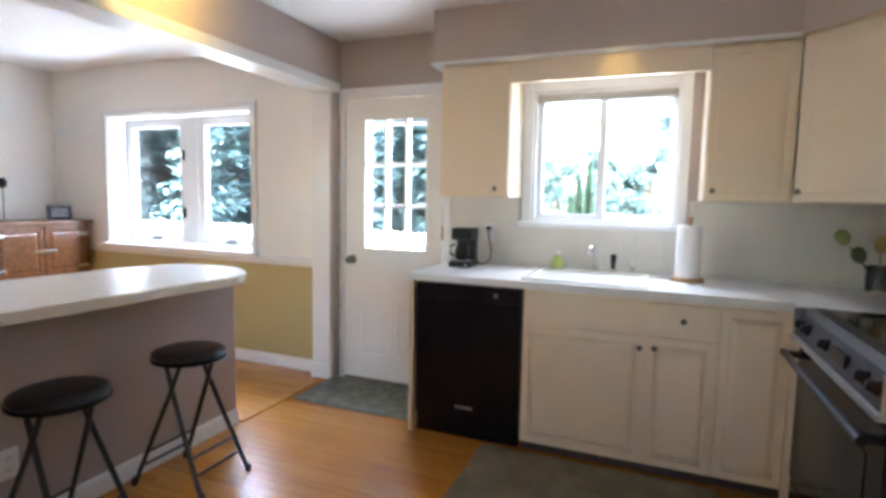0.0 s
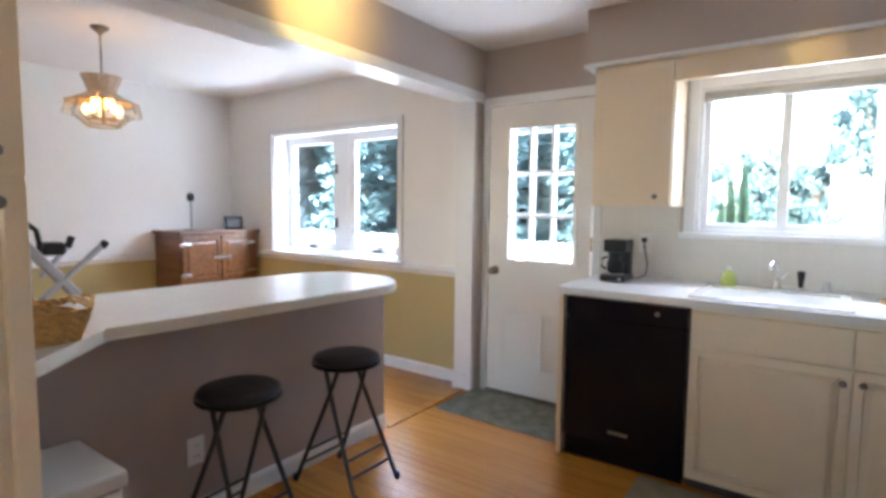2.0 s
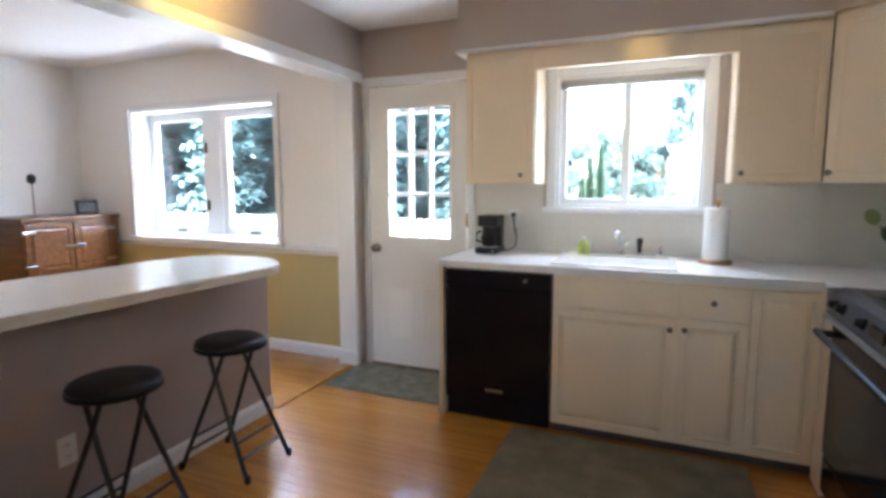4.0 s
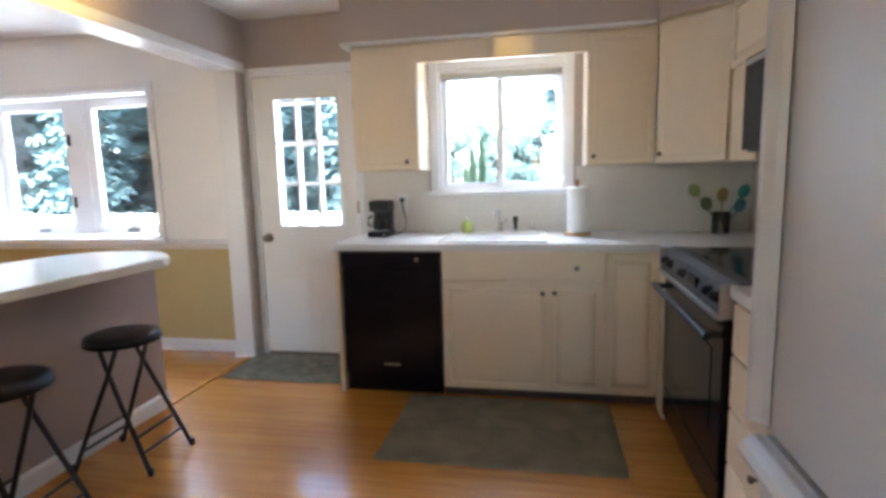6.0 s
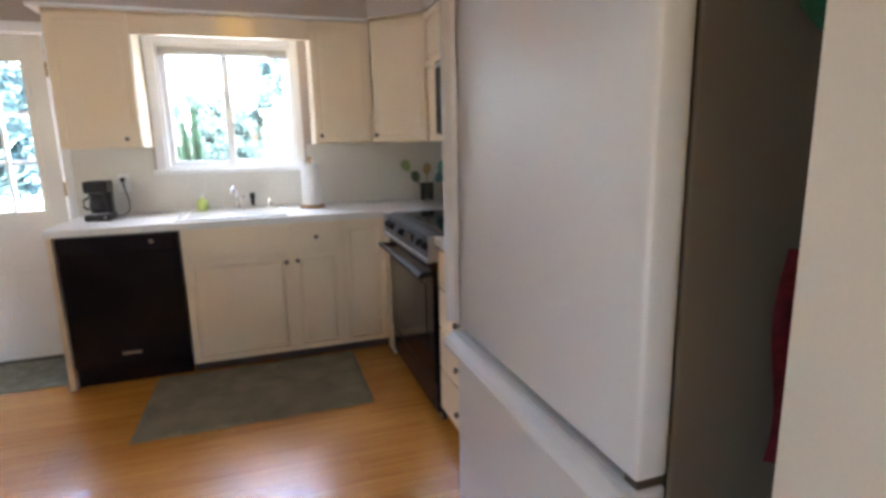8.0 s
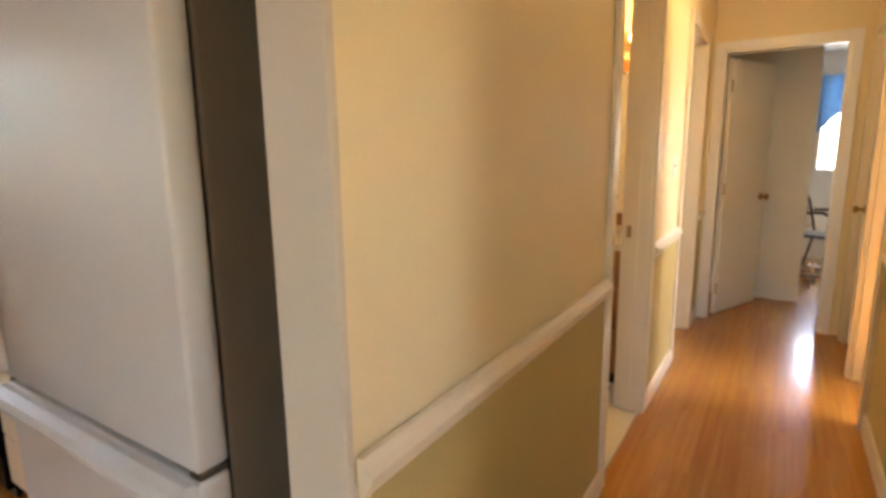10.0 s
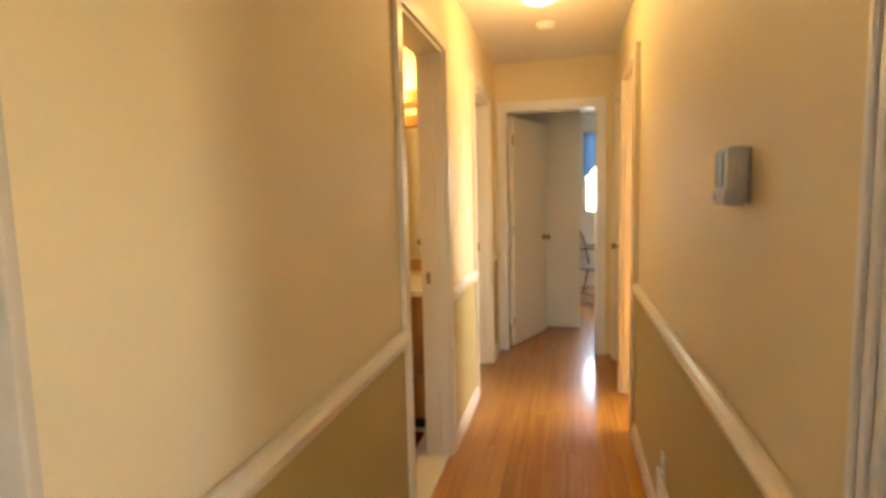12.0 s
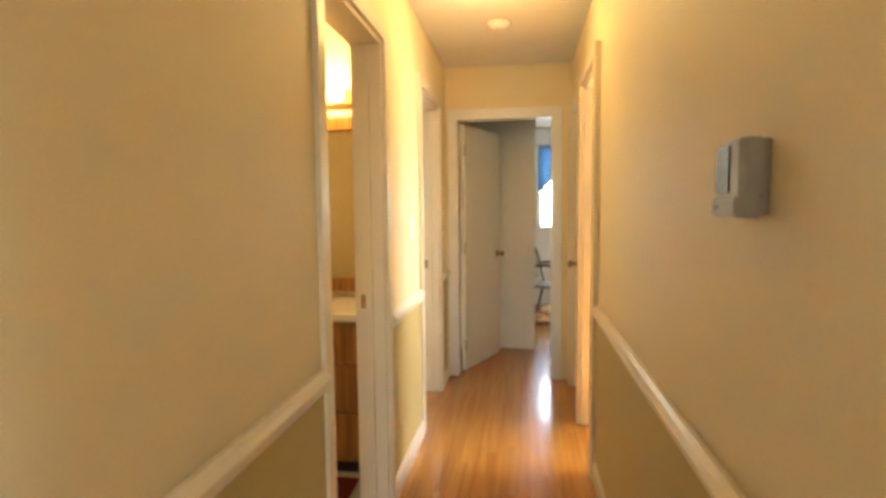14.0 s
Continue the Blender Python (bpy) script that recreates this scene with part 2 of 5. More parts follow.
def blk(x0, x1, y0, y1, z0, z1, r=0.0, seg=2):
    return box(bmesh.new(), x0, x1, y0, y1, z0, z1, r, seg)


def tube(bm, pts, r, seg=10, r1=None):
    """A round bar along points."""
    pts = [Vector(p) for p in pts]
    rings, n = [], len(pts)
    for i, p in enumerate(pts):
        d = (pts[min(i + 1, n - 1)] - pts[max(i - 1, 0)]).normalized()
        q = d.to_track_quat("Z", "Y")
        rr = r if r1 is None else r + (r1 - r) * i / (n - 1)
        rings.append([bm.verts.new(p + q @ Vector((rr * math.cos(a), rr * math.sin(a), 0))) for a in (2 * math.pi * k / seg for k in range(seg))])
    for a, b in zip(rings, rings[1:]):
        for k in range(seg):
            bm.faces.new((a[k], a[(k + 1) % seg], b[(k + 1) % seg], b[k]))
    bm.faces.new(rings[0][::-1])
    bm.faces.new(rings[-1])
    return bm


def lathe(bm, prof, c=(0, 0, 0), seg=24, cap=True):
    """Turned about the vertical: prof is (radius, height) from bottom to top."""
    rings = []
    for r, z in prof:
        rings.append([bm.verts.new((c[0] + r * math.cos(2 * math.pi * k / seg), c[1] + r * math.sin(2 * math.pi * k / seg), c[2] + z)) for k in range(seg)])
    for a, b in zip(rings, rings[1:]):
        for k in range(seg):
            bm.faces.new((a[k], a[(k + 1) % seg], b[(k + 1) % seg], b[k]))
    if cap:
        bm.faces.new(rings[0][::-1])
        bm.faces.new(rings[-1])
    return bm


def prism(bm, outline, z0, z1, r=0.0):
    """A slab with the outline given in plan."""
    lo = [bm.verts.new((x, y, z0)) for x, y in outline]
    hi = [bm.verts.new((x, y, z1)) for x, y in outline]
    n = len(lo)
    fs = [bm.faces.new(lo[::-1]), bm.faces.new(hi)]
    fs += [bm.faces.new((lo[i], lo[(i + 1) % n], hi[(i + 1) % n], hi[i])) for i in range(n)]
    if r:
        es = list(fs[1].edges) + list(fs[0].edges)
        bmesh.ops.bevel(bm, geom=es, offset=r, segments=2, affect="EDGES")
    return bm


def wall_x(y0, y1, x0, x1, z1, holes=(), z0=0.0):
    """A wall along x, with openings (xa, xb, za, zb) through it."""
    bm, hs = BM(), sorted(holes)
    x = x0
    for a, b, c, d in hs:
        if a > x:
            box(bm, x, a, y0, y1, z0, z1)
        if c > z0:
            box(bm, a, b, y0, y1, z0, c)
        if d < z1:
            box(bm, a, b, y0, y1, d, z1)
        x = b
    if x < x1:
        box(bm, x, x1, y0, y1, z0, z1)
    return bm


def wall_y(x0, x1, y0, y1, z1, holes=(), z0=0.0):
    bm, hs = BM(), sorted(holes)
    y = y0
    for a, b, c, d in hs:
        if a > y:
            box(bm, x0, x1, y, a, z0, z1)
        if c > z0:
            box(bm, x0, x1, a, b, z0, c)
        if d < z1:
            box(bm, x0, x1, a, b, d, z1)
        y = b
    if y < y1:
        box(bm, x0, x1, y, y1, z0, z1)
    return bm


CH = 2.42  # ceiling height
WX, EX = -4.03, 2.46  # west wall of the dining room, east wall of the kitchen
HN, HS = -3.62, -4.575  # the hall's two walls
FX = 5.73  # end of the hall

# ---------------------------------------------------------------- walls, floor, ceiling
structure("wall_north_kitchen", wall_x(0, 0.15, -0.98, 6.7, CH, [(-0.855, -0.085, 0, 2.03), (0.50, 1.33, 1.20, 1.99)]), GREY_WALL, "taupe painted kitchen wall with window and back door", "wall")
structure("wall_north_dining", wall_x(0, 0.15, WX - 0.15, -0.98, CH, [(-3.31, -1.70, 0.885, 2.0)]), DINING_WALL, "pale painted dining room wall with a box window", "wall")
structure("wall_west", wall_y(WX - 0.15, WX, -6.75, 0, CH, [(-6.2, -4.2, 0.8, 2.1)]), DINING_WALL, "pale painted dining room wall", "wall")
structure("wall_east_kitchen", wall_y(EX, EX + 0.12, -3.49, 0, CH), GREY_WALL, "taupe painted wall behind stove and fridge", "wall")
# the opening is made up, to let sun in for warm bounce light
structure("wall_south", wall_x(-6.75, -6.6, WX, 3.2, CH, [(1.15, 1.64, 1.25, 1.85)]), CREAM_WALL, "cream living room wall with an added, unseen opening for sunlight", "wall")
structure("wall_hall_north", wall_x(HN, -3.49, 1.712, 6.9, CH, [(3.13, 3.825, 0, 2.05), (4.66, 5.36, 0, 2.05)]), CREAM_WALL, "cream hall wall with two doorways", "wall")
structure("wall_hall_south", wall_x(HS - 0.12, HS, 1.90, 6.9, CH, [(4.25, 4.875, 0, 2.05), (5.0, 5.60, 0, 2.03)]), CREAM_WALL, "cream hall wall with two doorways", "wall")
structure("wall_hall_end", wall_y(FX, FX + 0.11, HS, HN, CH, [(-4.45, -3.70, 0, 2.04)]), CREAM_WALL, "cream wall across the end of the hall with a doorway", "wall")
structure("wall_living_east", wall_y(1.90, 2.02, -6.6, HS - 0.12, CH), CREAM_WALL, "plain cream wall beside the hall opening", "wall")
structure("ceiling", blk(WX, 9.5, -6.6, 0, CH, CH + 0.1), CEIL, "white painted ceiling", "ceiling")

# header beam and the stub that carries it
structure("beam", blk(-1.055, -0.90, -3.4, 0, 2.085, CH), GREY_WALL, "taupe header beam between kitchen and dining room", "beam")
structure("wall_stub", blk(-1.045, -0.905, -0.09, 0, 0, 2.06), GREY_WALL, "short taupe wall stub under the beam", "wall")
tr = thing("beam_trim", "white painted trim boards lining the beam opening", "trim", kind="structure")
part("soffit_board", blk(-1.07, -0.885, -3.4, -0.021, 2.062, 2.085, 0.003), TRIM, tr)
part("face_board", blk(-0.90, -0.887, -3.4, -0.021, 2.085, 2.125, 0.003), TRIM, tr)
part("face_board", blk(-1.07, -1.055, -3.4, 0, 2.085, 2.15, 0.003), TRIM, tr)
part("post_casing", blk(-1.07, -0.918, -0.11, -0.09, 0, 2.062, 0.004), TRIM, tr)
part("post_casing", blk(-1.07, -1.045, -0.09, 0, 0, 2.062, 0.004), TRIM, tr)
part("post_plinth", blk(-1.078, -0.912, -0.122, -0.11, 0, 0.11, 0.004), TRIM, tr)

# tan dado, chair rails and baseboards
RAIL = [(0, 0), (0.012, 0.004), (0.016, 0.02), (0.028, 0.032), (0.030, 0.045), (0.018, 0.056), (0.010, 0.070), (0, 0.072)]
BASE = [(0, 0), (0.014, 0), (0.014, 0.07), (0.008, 0.085), (0, 0.09)]


def moulding(name, prof, a, b, out, z, label, cat, paint=None):
    """A profile run from a to b in plan, standing out towards out."""
    bm = BM()
    ends = []
    for p in (a, b):
        ends.append([bm.verts.new((p[0] + out[0] * d, p[1] + out[1] * d, z + h)) for d, h in prof])
    n = len(prof)
    for i in range(n):
        bm.faces.new((ends[0][i], ends[0][(i + 1) % n], ends[1][(i + 1) % n], ends[1][i]))
    bm.faces.new(ends[0])
    bm.faces.new(ends[1][::-1])
    return structure(name, bm, paint or TRIM, label, cat)


def dado(x0, x1, y0, y1, a, b, out, paint=None):
    structure("wainscot", blk(x0, x1, y0, y1, 0.0, 0.80), TAN_WALL, "tan painted lower wall below the chair rail", "wainscot")
    moulding("chair_rail", RAIL, a, b, out, 0.80, "moulded chair rail along the wall", "chair rail", paint)
    moulding("baseboard", BASE, a, b, out, 0.0, "painted baseboard along the wall", "baseboard", paint)


HALL_TRIM = mat("cream_trim_paint", (0.75, 0.67, 0.54), 0.34, var=0.025, scale=4, fine=90, bump=0.004)
dado(-4.03, -1.07, -0.006, 0, (-4.03, -0.006), (-1.07, -0.006), (0, -1))
dado(WX, WX + 0.006, -6.6, 0, (WX + 0.006, -6.6), (WX + 0.006, 0), (1, 0))
dado(1.75, 3.07, HN - 0.006, HN, (1.712, HN - 0.006), (3.07, HN - 0.006), (0, -1), HALL_TRIM)
dado(3.885, 4.60, HN - 0.006, HN, (3.885, HN - 0.006), (4.60, HN - 0.006), (0, -1), HALL_TRIM)
dado(1.99, 4.19, HS, HS + 0.006, (1.99, HS + 0.006), (4.19, HS + 0.006), (0, 1), HALL_TRIM)
dado(5.425, FX - 0.02, HN - 0.006, HN, (5.425, HN - 0.006), (FX - 0.02, HN - 0.006), (0, -1), HALL_TRIM)


def casing_x(name, xa, xb, zt, y, out, w=0.06, label="cream painted door casing", deep=0.018):
    """Casing of a doorway in a wall along x, on the face at y; out is +1 or -1. The jamb lines the wall."""
    c = thing(name, label, "door casing", kind="structure")
    ya, yb = (y, y + deep * out)
    part("side_casing", blk(xa - w, xa, ya, yb, 0, zt + w, 0.003), HALL_TRIM, c)
    part("side_casing", blk(xb, xb + w, ya, yb, 0, zt + w, 0.003), HALL_TRIM, c)
    part("head_casing", blk(xa, xb, ya, yb, zt, zt + w, 0.003), HALL_TRIM, c)
    d = -0.13 * out
    part("jamb", blk(xa - 0.002, xa + 0.018, y + 0.002 * out, y + d, 0, zt, 0.002), HALL_TRIM, c)
    part("jamb", blk(xb - 0.018, xb + 0.002, y + 0.002 * out, y + d, 0, zt, 0.002), HALL_TRIM, c)
    part("head_jamb", blk(xa + 0.018, xb - 0.018, y + 0.002 * out, y + d, zt - 0.018, zt + 0.002, 0.002), HALL_TRIM, c)
    part("stop", blk(xa + 0.018, xa + 0.03, y + 0.5 * d - 0.015, y + 0.5 * d + 0.015, 0, zt - 0.018), HALL_TRIM, c)
    part("stop", blk(xb - 0.03, xb - 0.018, y + 0.5 * d - 0.015, y + 0.5 * d + 0.015, 0, zt - 0.018), HALL_TRIM, c)
    return c


casing_x("bathroom_door_casing", 3.13, 3.825, 2.05, HN, -1)
casing_x("bedroom_door_casing", 4.66, 5.36, 2.05, HN, -1)
casing_x("south_room_door_casing", 4.25, 4.875, 2.05, HS, 1, deep=0.03)
casing_x("closet_door_casing", 5.0, 5.60, 2.03, HS, 1)
c = thing("end_door_casing", "white painted door casing at the hall's end", "door casing", kind="structure")
part("side_casing", blk(FX - 0.016, FX, -3.70, -3.64, 0, 2.10, 0.003), TRIM, c)
part("side_casing", blk(FX - 0.016, FX, -4.51, -4.45, 0, 2.10, 0.003), TRIM, c)
part("head_casing", blk(FX - 0.016, FX, -4.45, -3.70, 2.04, 2.10, 0.003), TRIM, c)
part("jamb", blk(FX - 0.002, FX + 0.115, -3.716, -3.698, 0, 2.04, 0.002), TRIM, c)
part("jamb", blk(FX - 0.002, FX + 0.115, -4.452, -4.434, 0, 2.04, 0.002), TRIM, c)
part("head_jamb", blk(FX - 0.002, FX + 0.115, -4.434, -3.716, 2.022, 2.042, 0.002), TRIM, c)
c = thing("hall_opening_casing", "white fluted casing at the mouth of the hall", "door casing", kind="structure")
part("face_board", blk(1.87, 1.99, HS, HS + 0.018, 0, CH - 0.01, 0.004), TRIM, c)
for x in (1.878, 1.908, 1.938, 1.968):
    part("flute_bead", blk(x, x + 0.014, HS + 0.018, HS + 0.027, 0, CH - 0.01, 0.004), TRIM, c)
part("end_board", blk(1.872, 1.90, HS - 0.13, HS, 0, CH - 0.01, 0.004), TRIM, c)
WALL_END = mat("beige_wall_end_paint", (0.58, 0.53, 0.46), 0.5, var=0.03, scale=2, fine=160, bump=0.006)
c = thing("wall_end_casing", "pale painted end cap of the hall wall", "trim", kind="structure")
part("end_board", blk(1.694, 1.712, HN - 0.002, -3.488, 0, CH - 0.01, 0.004), WALL_END, c)

# ---------------------------------------------------------------- kitchen: window, door


def sash(bm, x0, x1, z0, z1, y0, y1, w=0.035):
    box(bm, x0, x0 + w, y0, y1, z0, z1, 0.003)
    box(bm, x1 - w, x1, y0, y1, z0, z1, 0.003)
    box(bm, x0 + w, x1 - w, y0, y1, z0, z0 + w, 0.003)
    box(bm, x0 + w, x1 - w, y0, y1, z1 - w, z1, 0.003)
    return bm


def pane(x0, x1, y, z0, z1, parent):
    o = part("pane", blk(x0, x1, y - 0.002, y + 0.002, z0, z1), PANE, parent, "clear window glass")
    o.visible_shadow = False
    return o


w = thing("window_1", "white sliding kitchen window with a rolled shade above the sink", "window", kind="structure")
part("side_casing", blk(0.44, 0.50, -0.02, 0, 1.20, 2.05, 0.004), TRIM, w)
part("side_casing", blk(1.33, 1.385, -0.02, 0, 1.20, 2.05, 0.004), TRIM, w)
part("head_casing", blk(0.50, 1.33, -0.02, 0, 1.99, 2.05, 0.004), TRIM, w)
part("sill", blk(0.42, 1.40, -0.045, 0.0, 1.165, 1.20, 0.006), TRIM, w)
part("jamb", sash(BM(), 0.498, 1.332, 1.198, 1.992, -0.002, 0.14, 0.02), TRIM, w)
part("left_sash", sash(BM(), 0.518, 0.925, 1.218, 1.972, 0.05, 0.085), TRIM, w)
part("right_sash", sash(BM(), 0.895, 1.312, 1.218, 1.972, 0.088, 0.12), TRIM, w)
part("meeting_stile", blk(0.884, 0.932, 0.034, 0.049, 1.218, 1.972, 0.003), TRIM, w)
pane(0.545, 0.90, 0.068, 1.245, 1.945, w)
pane(0.92, 1.285, 0.104, 1.245, 1.945, w)
part("rolled_shade", tube(BM(), [(0.52, 0.012, 1.950), (1.31, 0.012, 1.950)], 0.028, 16), mat("shade_cloth", (0.42, 0.41, 0.38), 0.8), w, "grey rolled-up window shade", smooth=True)

d = thing("door_1", "white closed back door with nine glass panes", "door", kind="structure")
DX0, DX1 = -0.845, -0.10
GX0, GX1, GZ0, GZ1 = -0.69, -0.212, 0.968, 1.868
bm = wall_x(-0.012, 0.032, DX0, DX1, 2.02, [(GX0, GX1, GZ0, GZ1)], 0.02)
part("slab", bm, DOOR_PAINT, d)
for a, b in ((-0.72, -0.48), (-0.44, -0.20)):
    bm = blk(a, b, -0.016, -0.012, 0.20, 0.62, 0.003)
    fr = max(bm.faces, key=lambda f: -f.calc_center_median().y * (f.calc_area() > 0.05))
    bmesh.ops.inset_individual(bm, faces=[fr], thickness=0.02, depth=-0.003)
    bmesh.ops.inset_individual(bm, faces=[fr], thickness=0.025, depth=0.004)
    part("raised_panel", bm, DOOR_PAINT, d)
part("glazing_bead", sash(BM(), GX0 - 0.025, GX1 + 0.025, GZ0 - 0.025, GZ1 + 0.025, -0.022, -0.010, 0.032), DOOR_PAINT, d)
gw, gh = (GX1 - GX0) / 3, (GZ1 - GZ0) / 3
for i in (1, 2):
    part("muntin", blk(GX0 + gw * i - 0.008, GX0 + gw * i + 0.008, -0.018, 0.012, GZ0, GZ1, 0.003), DOOR_PAINT, d)
    part("muntin", blk(GX0, GX1, -0.016, 0.010, GZ0 + gh * i - 0.008, GZ0 + gh * i + 0.008, 0.003), DOOR_PAINT, d)
for i in range(3):
    for j in range(3):
        pane(GX0 + gw * i + 0.006, GX0 + gw * (i + 1) - 0.006, 0.014, GZ0 + gh * j + 0.006, GZ0 + gh * (j + 1) - 0.006, d)
bm = lathe(BM(), [(0.032, 0), (0.032, 0.006), (0.012, 0.01), (0.012, 0.035), (0.024, 0.042), (0.027, 0.055), (0.02, 0.068), (0.0005, 0.07)], seg=20)
bm.transform(pose(-0.790, -0.012, 0.885, 90, 0, 0))
part("door_knob", bm, PEWTER, d, "brushed metal door knob", smooth=True)
for z in (0.3, 1.1, 1.82):
    part("hinge", tube(BM(), [(DX1 + 0.008, -0.016, z - 0.045), (DX1 + 0.008, -0.016, z + 0.045)], 0.007, 8), BRASS, d)
sd = thing("storm_door", "white glazed storm door outside the back door", "door", kind="structure")
part("stile_frame", sash(BM(), -0.86, -0.06, 0.0, 2.04, 0.150, 0.178, 0.10), DOOR_PAINT, sd)
part("lower_panel", blk(-0.762, -0.158, 0.156, 0.172, 0.10, 0.84, 0.002), DOOR_PAINT, sd)
for i in range(5):
    part("bar", blk(-0.742 + 0.159 * i - 0.006, -0.742 + 0.159 * i + 0.006, 0.155, 0.175, 0.84, 1.94, 0.003), DOOR_PAINT, sd)
for z in (0.98, 1.273, 1.566, 1.858):
    part("rail", blk(-0.762, -0.158, 0.152, 0.172, z - 0.012, z + 0.012, 0.003), DOOR_PAINT, sd)
c = thing("back_door_casing", "white painted casing round the back door", "door casing", kind="structure")
part("side_casing", blk(-0.898, -0.852, -0.02, 0, 0, 2.09, 0.004), TRIM, c)
part("side_casing", blk(-0.085, -0.04, -0.02, 0, 0, 2.09, 0.004), TRIM, c)
part("head_casing", blk(-0.852, -0.085, -0.02, 0, 2.03, 2.09, 0.004), TRIM, c)
part("threshold", blk(-0.855, -0.085, -0.015, 0.14, 0.0, 0.018, 0.004), PEWTER, c)

# ---------------------------------------------------------------- kitchen: cabinets


def knob(parent, x, y, z, out):
    """Small round cabinet knob standing out along out (in plan)."""
    bm = lathe(BM(), [(0.006, 0), (0.005, 0.012), (0.012, 0.018), (0.014, 0.024), (0.010, 0.03), (0.0005, 0.031)], seg=14)
    bm.transform(Matrix.Translation((x, y, z)) @ Vector((out[0], out[1], 0)).to_track_quat("Z", "Y").to_matrix().to_4x4())
    return part("knob", bm, PEWTER, parent, "dark metal knob", smooth=True)


def panel(w, h, t=0.019, frame_w=0.055, routed=True, deep=1.0):
    """A cabinet front, standing in x and z, its face towards -y."""
    bm = blk(0, w, -t, 0, 0, h, 0.003)
    f = min(bm.faces, key=lambda q: q.calc_center_median().y - q.calc_area())
    if routed:
        bmesh.ops.inset_individual(bm, faces=[f], thickness=frame_w, depth=0)
        bmesh.ops.inset_individual(bm, faces=[f], thickness=0.007, depth=-0.008 * deep)
        bmesh.ops.inset_individual(bm, faces=[f], thickness=0.032, depth=0.008 * deep)
    return bm


def front(name, parent, x, y, z, w, h, turn=0, routed=True, frame_w=0.046, deep=1.9):
    bm = panel(w, h, routed=routed, frame_w=frame_w, deep=deep)
    bm.transform(pose(x, y, z, 0, 0, turn))
    return part(name, bm, CABINET, parent)


# brown board, its colour deepened for the shadow under the cabinet doors
TOE = mat("brown_toe_board_shaded", (0.07, 0.05, 0.045), 0.6, var=0.15, scale=6, fine=80, bump=0.01)
cab = thing("base_cabinet", "cream sink base cabinet with one raised-panel door", "cabinet")
part("body", blk(0.612, 1.2155, -0.612, -0.005, 0.055, 0.875), CABINET, cab)
part("toe_kick", blk(0.612, 1.2155, -0.585, -0.54, 0.0, 0.055), TOE, cab)
front("false_front", cab, 0.617, -0.614, 0.712, 0.597, 0.148, routed=False)
o = front("door", cab, 0.617, -0.614, 0.062, 0.597, 0.633)
knob(o, 1.187, -0.633, 0.64, (0, -1))
cab = thing("base_cabinet", "cream narrow base cabinet with drawer and door", "cabinet")
part("body", blk(1.216, 1.5255, -0.612, -0.005, 0.055, 0.875), CABINET, cab)
part("toe_kick", blk(1.216, 1.5255, -0.585, -0.54, 0.0, 0.055), TOE, cab)
o = front("drawer", cab, 1.220, -0.614, 0.712, 0.30, 0.148, routed=False)
knob(o, 1.372, -0.633, 0.785, (0, -1))
o = front("door", cab, 1.220, -0.614, 0.062, 0.30, 0.633, frame_w=0.045)
knob(o, 1.252, -0.633, 0.645, (0, -1))
cab = thing("base_cabinet", "cream corner base cabinet with a tall door", "cabinet")
part("body", blk(1.526, 2.455, -0.612, -0.005, 0.055, 0.875), CABINET, cab)
part("toe_kick", blk(1.526, 1.82, -0.585, -0.54, 0.0, 0.055), TOE, cab)
front("door", cab, 1.530, -0.614, 0.062, 0.275, 0.798, frame_w=0.045)
part("filler", blk(1.808, 1.84, -0.770, -0.612, 0.0, 0.875, 0.003), CABINET, cab)
part("filler_side", blk(1.84, 2.455, -0.770, -0.612, 0.0, 0.875, 0.003), CABINET, cab)
cab = thing("end_panel", "cream end panel beside the dishwasher", "cabinet panel")
part("board", blk(-0.035, -0.008, -0.635, -0.005, 0, 0.88, 0.003), CABINET, cab)
cab = thing("drawer_cabinet", "white drawer cabinet between stove and fridge", "cabinet")
part("body", blk(1.832, 2.455, -2.30, -1.71, 0.09, 0.875), CABINET, cab)
part("toe_kick", blk(1.88, 1.90, -2.30, -1.71, 0.0, 0.09), BLACK_PLASTIC, cab)
for i, (za, zb) in enumerate(((0.69, 0.86), (0.50, 0.68), (0.30, 0.49), (0.095, 0.29))):
    o = front("drawer", cab, 1.832, -1.715, za, 0.58, zb - za, turn=-90, routed=False)
    knob(o, 1.813, -1.99, (za + zb) / 2, (-1, 0))

ct = thing("countertop", "white laminate L-shaped kitchen worktop", "countertop")
bm = prism(BM(), [(-0.045, -0.001), (-0.045, -0.63), (-0.03, -0.65), (1.80, -0.65), (1.80, -0.772), (2.456, -0.772), (2.456, -0.001)], 0.878, 0.918, 0.006)
part("slab", bm, COUNTER, ct)
part("backsplash_lip", blk(-0.04, 2.45, -0.018, -0.001, 0.918, 0.935, 0.003), COUNTER, ct)
ct = thing("countertop", "short white laminate worktop between stove and fridge", "countertop")
part("slab", blk(1.80, 2.456, -2.305, -1.706, 0.878, 0.918, 0.006), COUNTER, ct)


def upper(name, label, x0, x1, z0, z1, knobs):
    cab = thing(name, label, "cabinet", group="wall cabinets")
    part("body", blk(x0, x1, -0.315, -0.004, z0, z1, 0.002), CABINET, cab)
    o = front("door", cab, x0 + 0.006, -0.317, z0 + 0.006, x1 - x0 - 0.012, z1 - z0 - 0.04, frame_w=0.045, deep=0.35)
    for k in knobs:
        knob(o, k, -0.336, z0 + 0.05, (0, -1))


